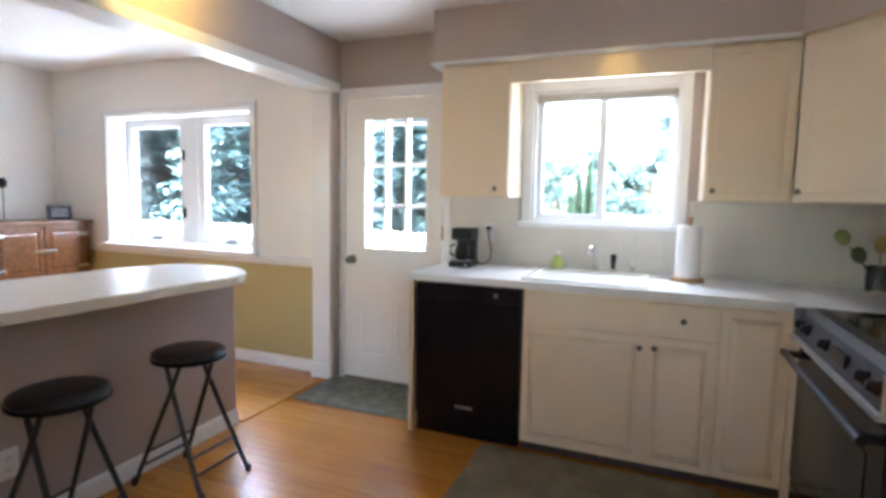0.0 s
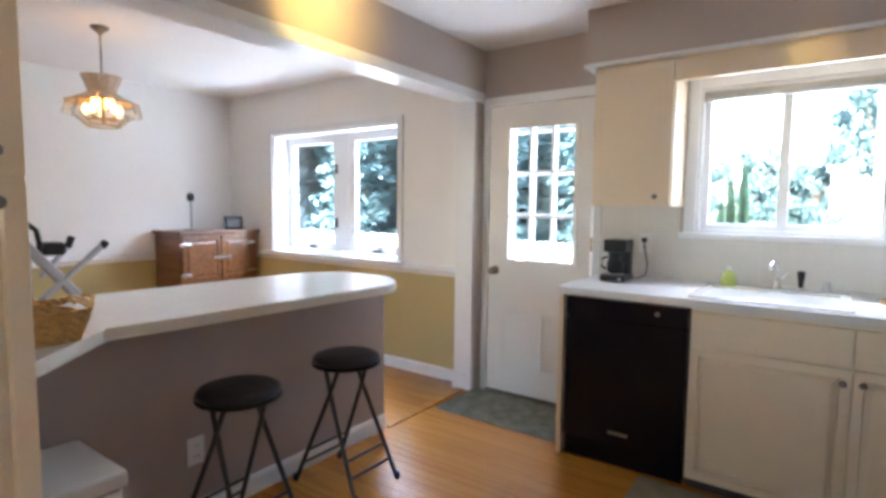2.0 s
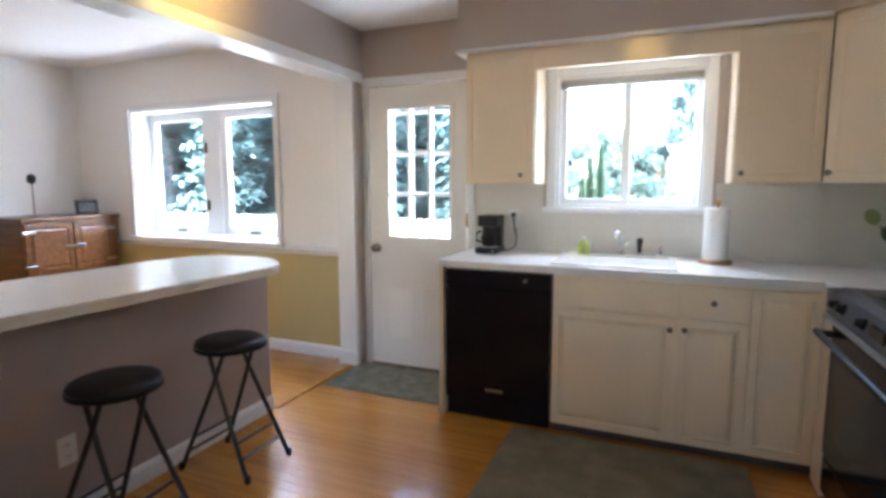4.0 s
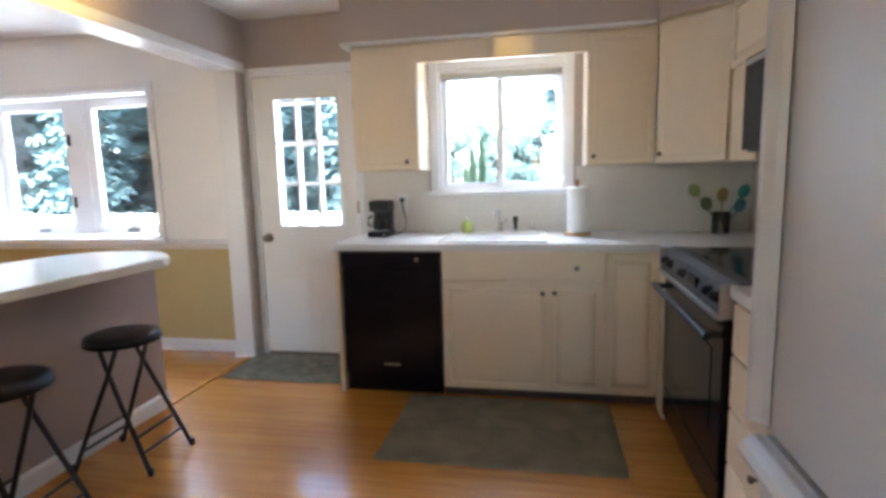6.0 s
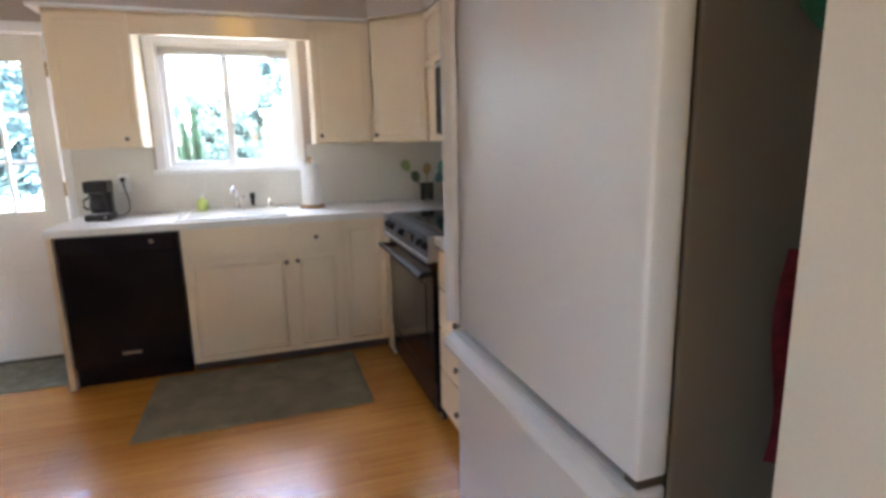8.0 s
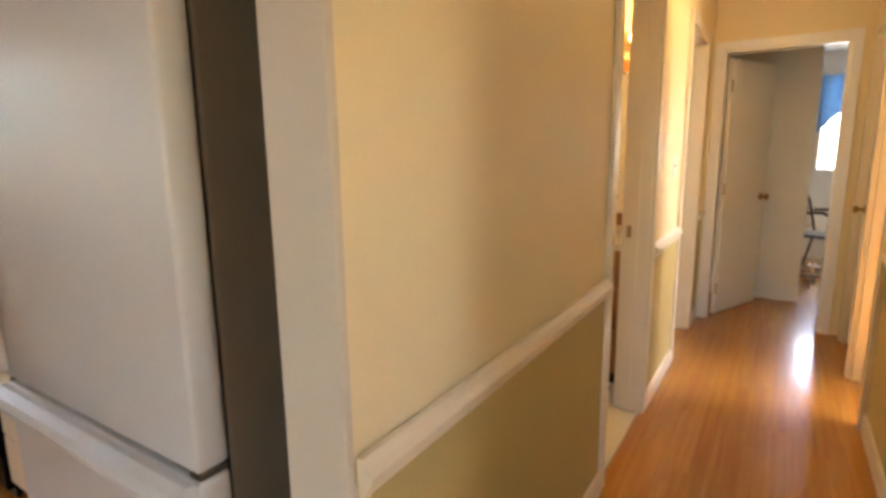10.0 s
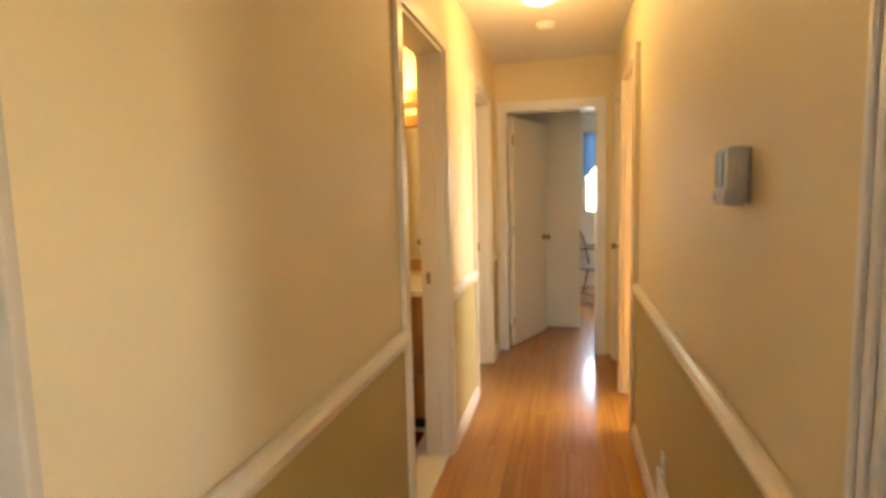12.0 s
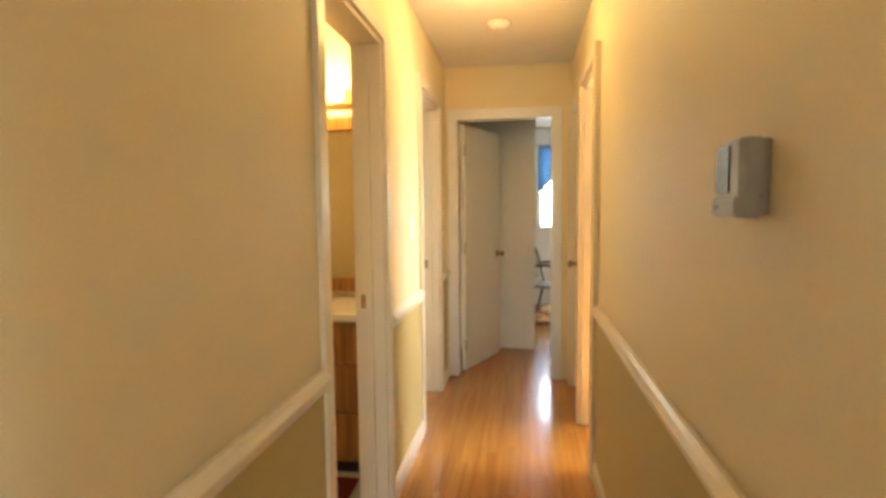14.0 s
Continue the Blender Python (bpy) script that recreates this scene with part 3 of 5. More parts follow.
upper("wall_cabinet", "cream wall cabinet with one door beside the window", 0.012, 0.435, 1.345, 2.124, (0.36,))
upper("wall_cabinet", "cream wall cabinet with one door above the counter", 1.44, 1.826, 1.345, 2.124, (1.478,))
cab = thing("corner_wall_cabinet", "cream diagonal corner wall cabinet with carved crown strip", "cabinet", group="wall cabinets")
part("body", prism(BM(), [(1.83, -0.004), (1.83, -0.33), (2.13, -0.61), (2.455, -0.61), (2.455, -0.004)], 1.345, 2.12), CABINET, cab)
L = math.hypot(0.30, 0.28)
bm = panel(L - 0.02, 0.75, frame_w=0.045, deep=0.35)
A45 = -math.degrees(math.atan2(0.28, 0.30))
bm.transform(pose(1.83 + 0.007, -0.33 - 0.007, 1.351, 0, 0, A45))
o = part("door", bm, CABINET, cab)
kx, ky = 1.83 + 0.04 * 0.731 - 0.014, -0.33 - 0.04 * 0.683 - 0.015
knob(o, kx, ky, 1.395, (-0.683, -0.731))
bm = box(BM(), -0.01, L + 0.01, -0.03, 0.0, 0.0, 0.012, 0.002)
box(bm, -0.01, L + 0.01, -0.03, 0.0, 0.045, 0.06, 0.002)
n = 9
for i in range(n + 1):
    xx = -0.01 + (L + 0.005) * i / n
    box(bm, xx, xx + 0.014, -0.026, -0.004, 0.012, 0.045)
bm.transform(pose(1.83, -0.33, 2.12, 0, 0, A45))
part("crown_strip", bm, CABINET, cab, "cream fretwork strip")
cab = thing("wall_cabinet", "cream wall cabinet over the microwave", "cabinet", group="wall cabinets")
part("body", blk(2.13, 2.455, -1.70, -0.615, 1.79, 2.12, 0.002), CABINET, cab)
front("door", cab, 2.128, -0.62, 1.795, 0.53, 0.32, turn=-90)
front("door", cab, 2.128, -1.16, 1.795, 0.53, 0.32, turn=-90)
part("side_filler", blk(2.128, 2.455, -0.95, -0.615, 1.345, 1.79, 0.002), CABINET, cab)
cab = thing("valance", "cream valance board above the sink window", "valance", kind="structure")
part("board", blk(0.435, 1.44, -0.334, -0.31, 1.985, 2.124, 0.003), CABINET, cab)
part("underside", blk(0.435, 1.44, -0.31, -0.02, 2.06, 2.075), CABINET, cab)
structure("soffit", prism(BM(), [(-0.03, -0.001), (-0.03, -0.36), (1.81, -0.36), (2.10, -0.64), (2.10, -3.48), (2.459, -3.48), (2.459, -0.001)], 2.125, CH - 0.001), GREY_WALL, "taupe boxed soffit above the wall cabinets", "soffit")
bm = box(BM(), -0.042, 1.81, -0.372, -0.337, 2.106, 2.124, 0.003)
box(bm, -0.042, 0.010, -0.337, -0.001, 2.106, 2.124, 0.003)
structure("soffit_trim", bm, TRIM, "white trim strip under the soffit", "trim")

# ---------------------------------------------------------------- kitchen: appliances
dw = thing("dishwasher", "black built-in dishwasher under the counter", "dishwasher")
part("body", blk(0.0, 0.605, -0.585, -0.02, 0.04, 0.872), BLACK_PLASTIC, dw)
part("door", blk(0.003, 0.603, -0.625, -0.585, 0.115, 0.765, 0.008), BLACK_GLOSS, dw)
part("control_panel", blk(0.003, 0.603, -0.628, -0.585, 0.770, 0.868, 0.006), BLACK_GLOSS, dw)
part("handle_recess", blk(0.20, 0.40, -0.632, -0.626, 0.772, 0.80, 0.004), BLACK_GLOSS, dw)
bm = lathe(BM(), [(0.012, 0), (0.012, 0.004), (0.0005, 0.005)], seg=12)
bm.transform(pose(0.465, -0.628, 0.825, 90))
part("dial_ring", bm, PEWTER, dw)
part("badge", blk(0.245, 0.345, -0.6275, -0.625, 0.175, 0.193, 0.001), PEWTER, dw)
part("toe_panel", blk(0.003, 0.603, -0.60, -0.585, 0.005, 0.11, 0.004), BLACK_GLOSS, dw)

st = thing("stove", "black and steel electric range with oven door", "stove")
SY0, SY1, SX = -1.70, -0.795, 1.80
part("body", blk(SX + 0.04, 2.44, SY0, SY1, 0.02, 0.895, 0.004), BLACK_GLOSS, st)
part("cooktop", blk(SX + 0.06, 2.44, SY0 - 0.004, SY1 + 0.004, 0.897, 0.922, 0.006), BLACK_GLASS, st, "black glass cooktop")
bm = BM()
prof = [(1.79, 0.80), (1.775, 0.815), (1.80, 0.905), (1.83, 0.924), (1.88, 0.924), (1.88, 0.80)]
e0 = [bm.verts.new((x, SY0 - 0.004, z)) for x, z in prof]
e1 = [bm.verts.new((x, SY1 + 0.004, z)) for x, z in prof]
for i in range(len(prof)):
    j = (i + 1) % len(prof)
    bm.faces.new((e0[i], e0[j], e1[j], e1[i]))
bm.faces.new(e0)
bm.faces.new(e1[::-1])
PANEL_GREY = mat("dark_grey_brushed_panel", (0.055, 0.053, 0.058), 0.42, 0.6, var=0.08, scale=10, fine=180, bump=0.004, stretch=(1, 12, 1))
part("control_panel", bm, PANEL_GREY, st, "dark brushed control panel")
part("panel_edge", blk(1.762, 1.785, SY0 - 0.006, SY1 + 0.006, 0.796, 0.812, 0.003), STEEL, st, "bright steel edge strip")
part("panel_end", blk(1.77, 1.88, SY1 + 0.004, SY1 + 0.009, 0.80, 0.92, 0.002), STEEL, st, "bright steel end cap")
part("panel_end", blk(1.77, 1.88, SY0 - 0.009, SY0 - 0.004, 0.80, 0.92, 0.002), STEEL, st, "bright steel end cap")
part("oven_clock", blk(1.776, 1.792, SY1 - 0.60, SY1 - 0.47, 0.842, 0.882, 0.002), BLACK_GLASS, st, "dark clock display")
for i, y in enumerate((SY1 - 0.07, SY1 - 0.16, SY1 - 0.385, SY0 + 0.16, SY0 + 0.07)):
    bm = lathe(BM(), [(0.024, 0), (0.023, 0.006), (0.018, 0.010), (0.016, 0.026), (0.010, 0.030), (0.0005, 0.030)], seg=18)
    bm.transform(Matrix.Translation((1.788, y, 0.862)) @ Vector((-0.96, 0, 0.27)).to_track_quat("Z", "Y").to_matrix().to_4x4())
    part("control_knob", bm, BLACK_PLASTIC, st, "black control knob", smooth=True)
part("oven_door", blk(1.795, 1.838, SY0 + 0.006, SY1 - 0.006, 0.215, 0.79, 0.010), BLACK_GLOSS, st)
part("oven_window", blk(1.792, 1.797, SY0 + 0.13, SY1 - 0.13, 0.34, 0.66, 0.002), BLACK_GLASS, st)
hd = tube(BM(), [(1.742, SY1 - 0.01, 0.735), (1.742, SY0 + 0.01, 0.735)], 0.014, 12)
box(hd, 1.745, 1.80, SY1 - 0.055, SY1 - 0.03, 0.722, 0.748, 0.004)
box(hd, 1.745, 1.80, SY0 + 0.03, SY0 + 0.055, 0.722, 0.748, 0.004)
part("oven_handle", hd, BLACK_PLASTIC, st, "black bar handle")
part("storage_drawer", blk(1.80, 1.838, SY0 + 0.006, SY1 - 0.006, 0.05, 0.205, 0.008), BLACK_GLOSS, st)
part("base_strip", blk(1.83, 1.85, SY0 + 0.02, SY1 - 0.02, 0.0, 0.05), BLACK_PLASTIC, st)
for x, y, r in ((2.0, -1.03, 0.10), (2.28, -1.03, 0.075), (2.0, -1.47, 0.075), (2.28, -1.47, 0.1)):
    bm = lathe(BM(), [(r, 0), (r, 0.0006), (r - 0.006, 0.0006), (r - 0.006, 0)], (x, y, 0.9222), 32, cap=False)
    part("burner_ring", bm, PEWTER, st)

mw = thing("microwave", "black over-the-range microwave oven", "microwave")
part("body", blk(2.09, 2.455, SY0, -0.955, 1.375, 1.785, 0.004), BLACK_PLASTIC, mw)
part("door", blk(2.065, 2.09, SY0 + 0.2, -0.957, 1.385, 1.78, 0.006), BLACK_SATIN, mw)
part("control_panel", blk(2.065, 2.09, SY0 + 0.002, SY0 + 0.196, 1.385, 1.78, 0.006), BLACK_GLASS, mw)
part("handle", tube(BM(), [(2.045, SY0 + 0.225, 1.43), (2.04, SY0 + 0.225, 1.45), (2.04, SY0 + 0.225, 1.72), (2.045, SY0 + 0.225, 1.74)], 0.012, 10), STEEL, mw, smooth=True)
part("vent_grille", blk(2.062, 2.068, SY0 + 0.02, -0.97, 1.745, 1.77), STEEL, mw)

fr = thing("refrigerator", "white bottom-freezer refrigerator with textured doors", "refrigerator")
FY0, FY1 = -3.262, -2.356
part("body", blk(1.744, 2.42, FY0 + 0.003, FY1 - 0.005, 0.03, 1.755, 0.006), FRIDGE_SIDE, fr, "grey enamel cabinet, gap shade in its colour")
part("gasket", blk(1.738, 1.744, FY0 + 0.010, FY1 - 0.015, 0.08, 1.745), BLACK_PLASTIC, fr)
part("upper_door", blk(1.668, 1.738, FY0, FY1, 0.735, 1.765, 0.014, 3), FRIDGE, fr)
part("freezer_drawer", blk(1.668, 1.738, FY0, FY1, 0.06, 0.718, 0.014, 3), FRIDGE, fr)
hb = BM()
prof = [(1.664, 0.718), (1.650, 0.716), (1.628, 0.702), (1.618, 0.685), (1.622, 0.668), (1.640, 0.655), (1.664, 0.648)]
e0 = [hb.verts.new((x, FY0 + 0.012, z)) for x, z in prof]
e1 = [hb.verts.new((x, FY1 - 0.004, z)) for x, z in prof]
for i in range(len(prof) - 1):
    hb.faces.new((e0[i], e0[i + 1], e1[i + 1], e1[i]))
hb.faces.new(e0)
hb.faces.new(e1[::-1])
part("freezer_handle", hb, FRIDGE, fr, "full-width moulded white handle", smooth=False)
vh = BM()
prof = [(FY1 - 0.002, 1.664), (FY1 - 0.004, 1.640), (FY1 - 0.016, 1.626), (FY1 - 0.030, 1.630), (FY1 - 0.042, 1.648), (FY1 - 0.046, 1.664)]
e0 = [vh.verts.new((x, y, 0.76)) for y, x in prof]
e1 = [vh.verts.new((x, y, 1.75)) for y, x in prof]
for i in range(len(prof) - 1):
    vh.faces.new((e0[i], e0[i + 1], e1[i + 1], e1[i]))
vh.faces.new(e0)
vh.faces.new(e1[::-1])
part("door_handle", vh, FRIDGE, fr, "full-height moulded white handle")
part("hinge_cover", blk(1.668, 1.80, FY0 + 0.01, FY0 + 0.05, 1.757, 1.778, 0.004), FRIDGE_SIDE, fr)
part("middle_hinge", blk(1.675, 1.735, FY0 + 0.004, FY0 + 0.04, 0.719, 0.733, 0.002), PEWTER, fr)
part("kick_grille", blk(1.70, 1.735, FY0 + 0.02, FY1 - 0.02, 0.0, 0.055, 0.003), BLACK_PLASTIC, fr)

# ---------------------------------------------------------------- bar and pantry
structure("bar_wall", blk(-1.12, -0.992, -2.864, -0.962, 0, 0.878), BAR_WALL, "mauve-grey half wall under the bar", "wall")
moulding("baseboard", BASE, (-0.992, -2.864), (-0.992, -0.962), (1, 0), 0, "white painted baseboard", "baseboard")
moulding("baseboard", BASE, (-1.12, -0.962), (-0.992, -0.962), (0, 1), 0, "white painted baseboard", "baseboard")
bt = thing("breakfast_bar", "long white laminate breakfast bar with clipped corners", "bar counter")
part("support_rail", blk(-1.40, -1.12, -2.80, -1.35, 0.850, 0.878, 0.003), BAR_TOP, bt)
part("slab", prism(BM(), [(-0.712, -1.23), (-0.745, -1.14), (-0.835, -1.04), (-0.95, -0.965), (-1.08, -0.945), (-1.32, -0.985), (-1.43, -1.10), (-1.48, -1.30), (-1.60, -2.86), (-0.47, -2.86), (-0.81, -2.53)], 0.878, 0.922, 0.007), BAR_TOP, bt)
pc = thing("pantry_cabinet", "tall cream pantry cabinet with four doors", "cabinet")
part("body", blk(-0.95, -0.305, -3.70, -2.865, 0.09, 2.12, 0.002), CABINET, pc)
part("toe_kick", blk(-0.93, -0.36, -3.69, -2.88, 0, 0.09), BLACK_PLASTIC, pc)
for i, y in enumerate((-3.695, -3.282)):
    for za, zb, kz in ((0.10, 1.375, 1.333), (1.39, 2.11, 1.437)):
        bm = panel(0.415, zb - za)
        bm.transform(pose(-0.305, y, za, 0, 0, 90))
        o = part("door", bm, CABINET, pc)
        knob(o, -0.284, y + (0.36 if i else 0.04), kz, (1, 0))
structure("wall_pantry", blk(-0.95, -0.305, -3.70, -2.865, 2.12, CH - 0.001), GREY_WALL, "taupe soffit above the pantry", "soffit")

# ---------------------------------------------------------------- rugs and stools


def rug(name, label, x0, x1, y0, y1, material, seed):
    rnd = random.Random(seed)
    bm, nx, ny = BM(), 60, 40
    grid = [[None] * (ny + 1) for _ in range(nx + 1)]
    for i in range(nx + 1):
        for j in range(ny + 1):
            x, y = x0 + (x1 - x0) * i / nx, y0 + (y1 - y0) * j / ny
            edge = i in (0, nx) or j in (0, ny)
            if edge:
                x += rnd.uniform(-0.004, 0.004)
                y += rnd.uniform(-0.004, 0.004)
            z = 0.002 if edge else 0.011 + 0.0025 * noise.noise((x * 9, y * 9, seed)) + rnd.uniform(-0.001, 0.001)
            grid[i][j] = bm.verts.new((x, y, z))
    for i in range(nx):
        for j in range(ny):
            bm.faces.new((grid[i][j], grid[i + 1][j], grid[i + 1][j + 1], grid[i][j + 1]))
    t = thing(name, label, "rug")
    part("woven_top", bm, material, t, smooth=True)
    return t


rug("runner_rug", "grey-green rug on the floor before the sink", 0.41, 1.556, -1.377, -0.625, RUG, 3)
rug("door_mat", "speckled grey-green mat before the back door", -0.93, -0.075, -0.53, -0.03, MAT_RUG, 5)


def bar_stool(place, turn):
    s = thing("bar_stool", "black folding bar stool with a round padded seat", "stool", place, turn, group="bar stools")
    bm = lathe(BM(), [(0.120, 0.588), (0.150, 0.590), (0.158, 0.598), (0.160, 0.607), (0.154, 0.618), (0.130, 0.626), (0.07, 0.630), (0.0005, 0.631)], seg=36)
    part("seat", bm, BLACK_VINYL, s, "black vinyl padded seat", smooth=True)
    part("seat_ring", lathe(BM(), [(0.158, 0.579), (0.163, 0.582), (0.163, 0.594), (0.158, 0.598)], seg=36, cap=False), BLACK_GLASS, s, smooth=True)
    for sy in (-0.143, 0.143):
        top = 0.095 if sy > 0 else -0.095
        for sx, dy in ((1, 0.011), (-1, -0.011)):
            part("leg", tube(BM(), [(-0.062 * sx, top + dy, 0.590), (0.0, top + dy + (sy - top) * 0.25, 0.432), (0.19 * sx, sy + dy, 0.0)], 0.0105, 10), BLACK_ENAMEL, s)
        part("pivot_bolt", tube(BM(), [(0.0, sy * 0.74 - 0.022, 0.432), (0.0, sy * 0.74 + 0.022, 0.432)], 0.006, 8), PEWTER, s)
    for sx, dy in ((1, 0.011), (-1, -0.011)):
        for z in (0.095, 0.165):
            u = 0.19 * sx * (1 - z / 0.432)
            w = 0.143 - 0.036 * z / 0.432
            part("stretcher", tube(BM(), [(u, -w + dy, z), (u, w + dy, z)], 0.007, 8), BLACK_ENAMEL, s)
    for x, sy in ((0.19, -0.132), (0.19, 0.154), (-0.19, -0.154), (-0.19, 0.132)):
        part("foot_cap", lathe(BM(), [(0.013, 0.0), (0.014, 0.004), (0.014, 0.03), (0.0115, 0.034)], (x, sy, 0), 12), BLACK_PLASTIC, s)
    return s


BLACK_VINYL = mat("black_vinyl", (0.012, 0.009, 0.012), 0.32, var=0.2, scale=15, fine=260, bump=0.012, spec=0.35)
BLACK_ENAMEL = mat("black_tube_enamel", (0.012, 0.011, 0.013), 0.3, var=0.2, scale=20, fine=100, bump=0.0)
stool = bar_stool((-0.735, -1.515, 0), 0)
copy_thing(stool, pose(-0.738, -2.088, 0, 0, 0, 4))

# ---------------------------------------------------------------- dining room
w = thing("window_2", "white double casement window set in a deep box", "window", kind="structure")
DW0, DW1, DZ0, DZ1 = -3.31, -1.70, 0.885, 2.0
part("side_casing", blk(DW0 - 0.05, DW0, -0.02, 0, DZ0, DZ1 + 0.05, 0.004), TRIM, w)
part("side_casing", blk(DW1, DW1 + 0.05, -0.02, 0, DZ0, DZ1 + 0.05, 0.004), TRIM, w)
part("head_casing", blk(DW0, DW1, -0.02, 0, DZ1, DZ1 + 0.05, 0.004), TRIM, w)
part("sill", blk(DW0 - 0.07, DW1 + 0.07, -0.05, 0.0, DZ0 - 0.035, DZ0, 0.006), TRIM, w)
part("box_liner", sash(BM(), DW0 - 0.002, DW1 + 0.002, DZ0 - 0.002, DZ1 + 0.002, -0.002, 0.25, 0.02), TRIM, w)
part("mullion", blk(-2.57, -2.44, 0.165, 0.235, DZ0 + 0.018, DZ1 - 0.018, 0.004), TRIM, w)
for a, b in ((DW0 + 0.018, -2.57), (-2.44, DW1 - 0.018)):
    part("sash", sash(BM(), a, b, DZ0 + 0.018, DZ1 - 0.018, 0.175, 0.225, 0.075), TRIM, w)
    pane(a + 0.07, b - 0.07, 0.2, DZ0 + 0.088, DZ1 - 0.088, w)
    part("crank", tube(BM(), [((a + b) / 2 - 0.05, 0.165, DZ0 + 0.045), ((a + b) / 2 + 0.06, 0.15, DZ0 + 0.05)], 0.008, 8), BLACK_PLASTIC, w, "dark window crank")
for x in (-2.60, DW1 - 0.03):
    for z in (1.12, 1.62):
        part("latch", blk(x - 0.008, x + 0.008, 0.155, 0.176, z, z + 0.09, 0.003), BLACK_PLASTIC, w, "dark window latch")

ib = thing("oak_cabinet", "old oak icebox cabinet with metal latches", "cabinet")
IX, IY0, IY1, IH = -3.53, -0.82, -0.04, 1.08
part("body", blk(WX + 0.03, IX - 0.02, IY0, IY1, 0.10, IH - 0.03, 0.004), ICEBOX_WOOD, ib)
part("top", blk(WX + 0.02, IX + 0.015, IY0 - 0.02, IY1 + 0.02, IH - 0.03, IH, 0.006), ICEBOX_WOOD, ib)
for y in (IY0 + 0.02, IY1 - 0.07):
    for x in (WX + 0.04, IX - 0.08):
        part("foot", blk(x, x + 0.05, y, y + 0.05, 0, 0.10, 0.004), ICEBOX_WOOD, ib)
part("stile", blk(IX - 0.02, IX - 0.005, IY1 - 0.035, IY1, 0.10, IH - 0.03, 0.003), ICEBOX_WOOD, ib)
for y0, y1, z0, z1 in ((IY0 + 0.01, -0.435, 0.62, 1.03), (-0.425, IY1 - 0.04, 0.62, 1.03), (IY0 + 0.01, -0.435, 0.14, 0.60), (-0.425, IY1 - 0.04, 0.14, 0.60)):
    bm = panel(y1 - y0, z1 - z0, frame_w=0.05)
    bm.transform(pose(IX - 0.02, y0, z0, 0, 0, 90))
    o = part("door", bm, ICEBOX_WOOD, ib)
    hinge_y = y0 + 0.03 if y0 < -0.45 else y1 - 0.03
    latch_y = y1 - 0.04 if y0 < -0.45 else y0 + 0.04
    for z in (z0 + 0.06, z1 - 0.07):
        part("hinge", blk(IX - 0.002, IX + 0.006, hinge_y - 0.05, hinge_y + 0.05, z - 0.013, z + 0.013, 0.003), CHROME, o, "bright metal strap hinge")
    part("latch", blk(IX - 0.002, IX + 0.014, latch_y - 0.045, latch_y + 0.045, (z0 + z1) / 2 - 0.012, (z0 + z1) / 2 + 0.012, 0.004), CHROME, o, "bright metal latch")
ls = thing("figurine_stand", "thin dark metal candle stand on the oak cabinet", "ornament", (-3.75, -0.60, IH))
part("base", lathe(BM(), [(0.07, 0), (0.07, 0.008), (0.03, 0.014), (0.006, 0.02)], seg=20), PEWTER, ls, smooth=True)
part("stem", tube(BM(), [(0, 0, 0.015), (0.004, 0.0, 0.15), (0, 0, 0.28)], 0.005, 8), PEWTER, ls)
part("cup", lathe(BM(), [(0.008, 0.27), (0.030, 0.285), (0.034, 0.325), (0.020, 0.35), (0.0005, 0.355)], seg=16), BLACK_PLASTIC, ls, smooth=True)
ph = thing("photo_frame", "small dark photo frame on the oak cabinet", "photo frame", (-3.68, -0.20, IH), 75)
bm = blk(-0.09, 0.09, -0.008, 0.008, 0, 0.13, 0.003)
bm.transform(pose(0, 0, 0, -12, 0, 0))
part("frame", bm, BLACK_PLASTIC, ph)
bm = blk(-0.065, 0.065, -0.011, -0.008, 0.022, 0.108)
bm.transform(pose(0, 0, 0, -12, 0, 0))
part("picture", bm, mat("grey_print", (0.16, 0.16, 0.17), 0.3, var=0.5, scale=30, fine=60), ph)

# hanging glass lamp over the dining table's place
CHX, CHY = -2.63, -1.77
AMBER = glass("clear_bevelled_glass", (1.0, 0.93, 0.82), 0.08)
PEARL = mat("amber_pearl_glass", (0.60, 0.46, 0.34), 0.25, var=0.2, scale=30, fine=90, bump=0.0)
ch = thing("chandelier", "hanging brass and amber glass lamp, lit", "chandelier", (CHX, CHY, 0))
part("canopy", lathe(BM(), [(0.010, 2.372), (0.030, 2.394), (0.050, 2.408), (0.052, CH)], seg=20), PEWTER, ch, smooth=True)
part("chain", tube(BM(), [(0, 0, 2.37), (0.003, 0, 2.25), (0, 0, 2.12)], 0.006, 8), PEWTER, ch)
seg = 12
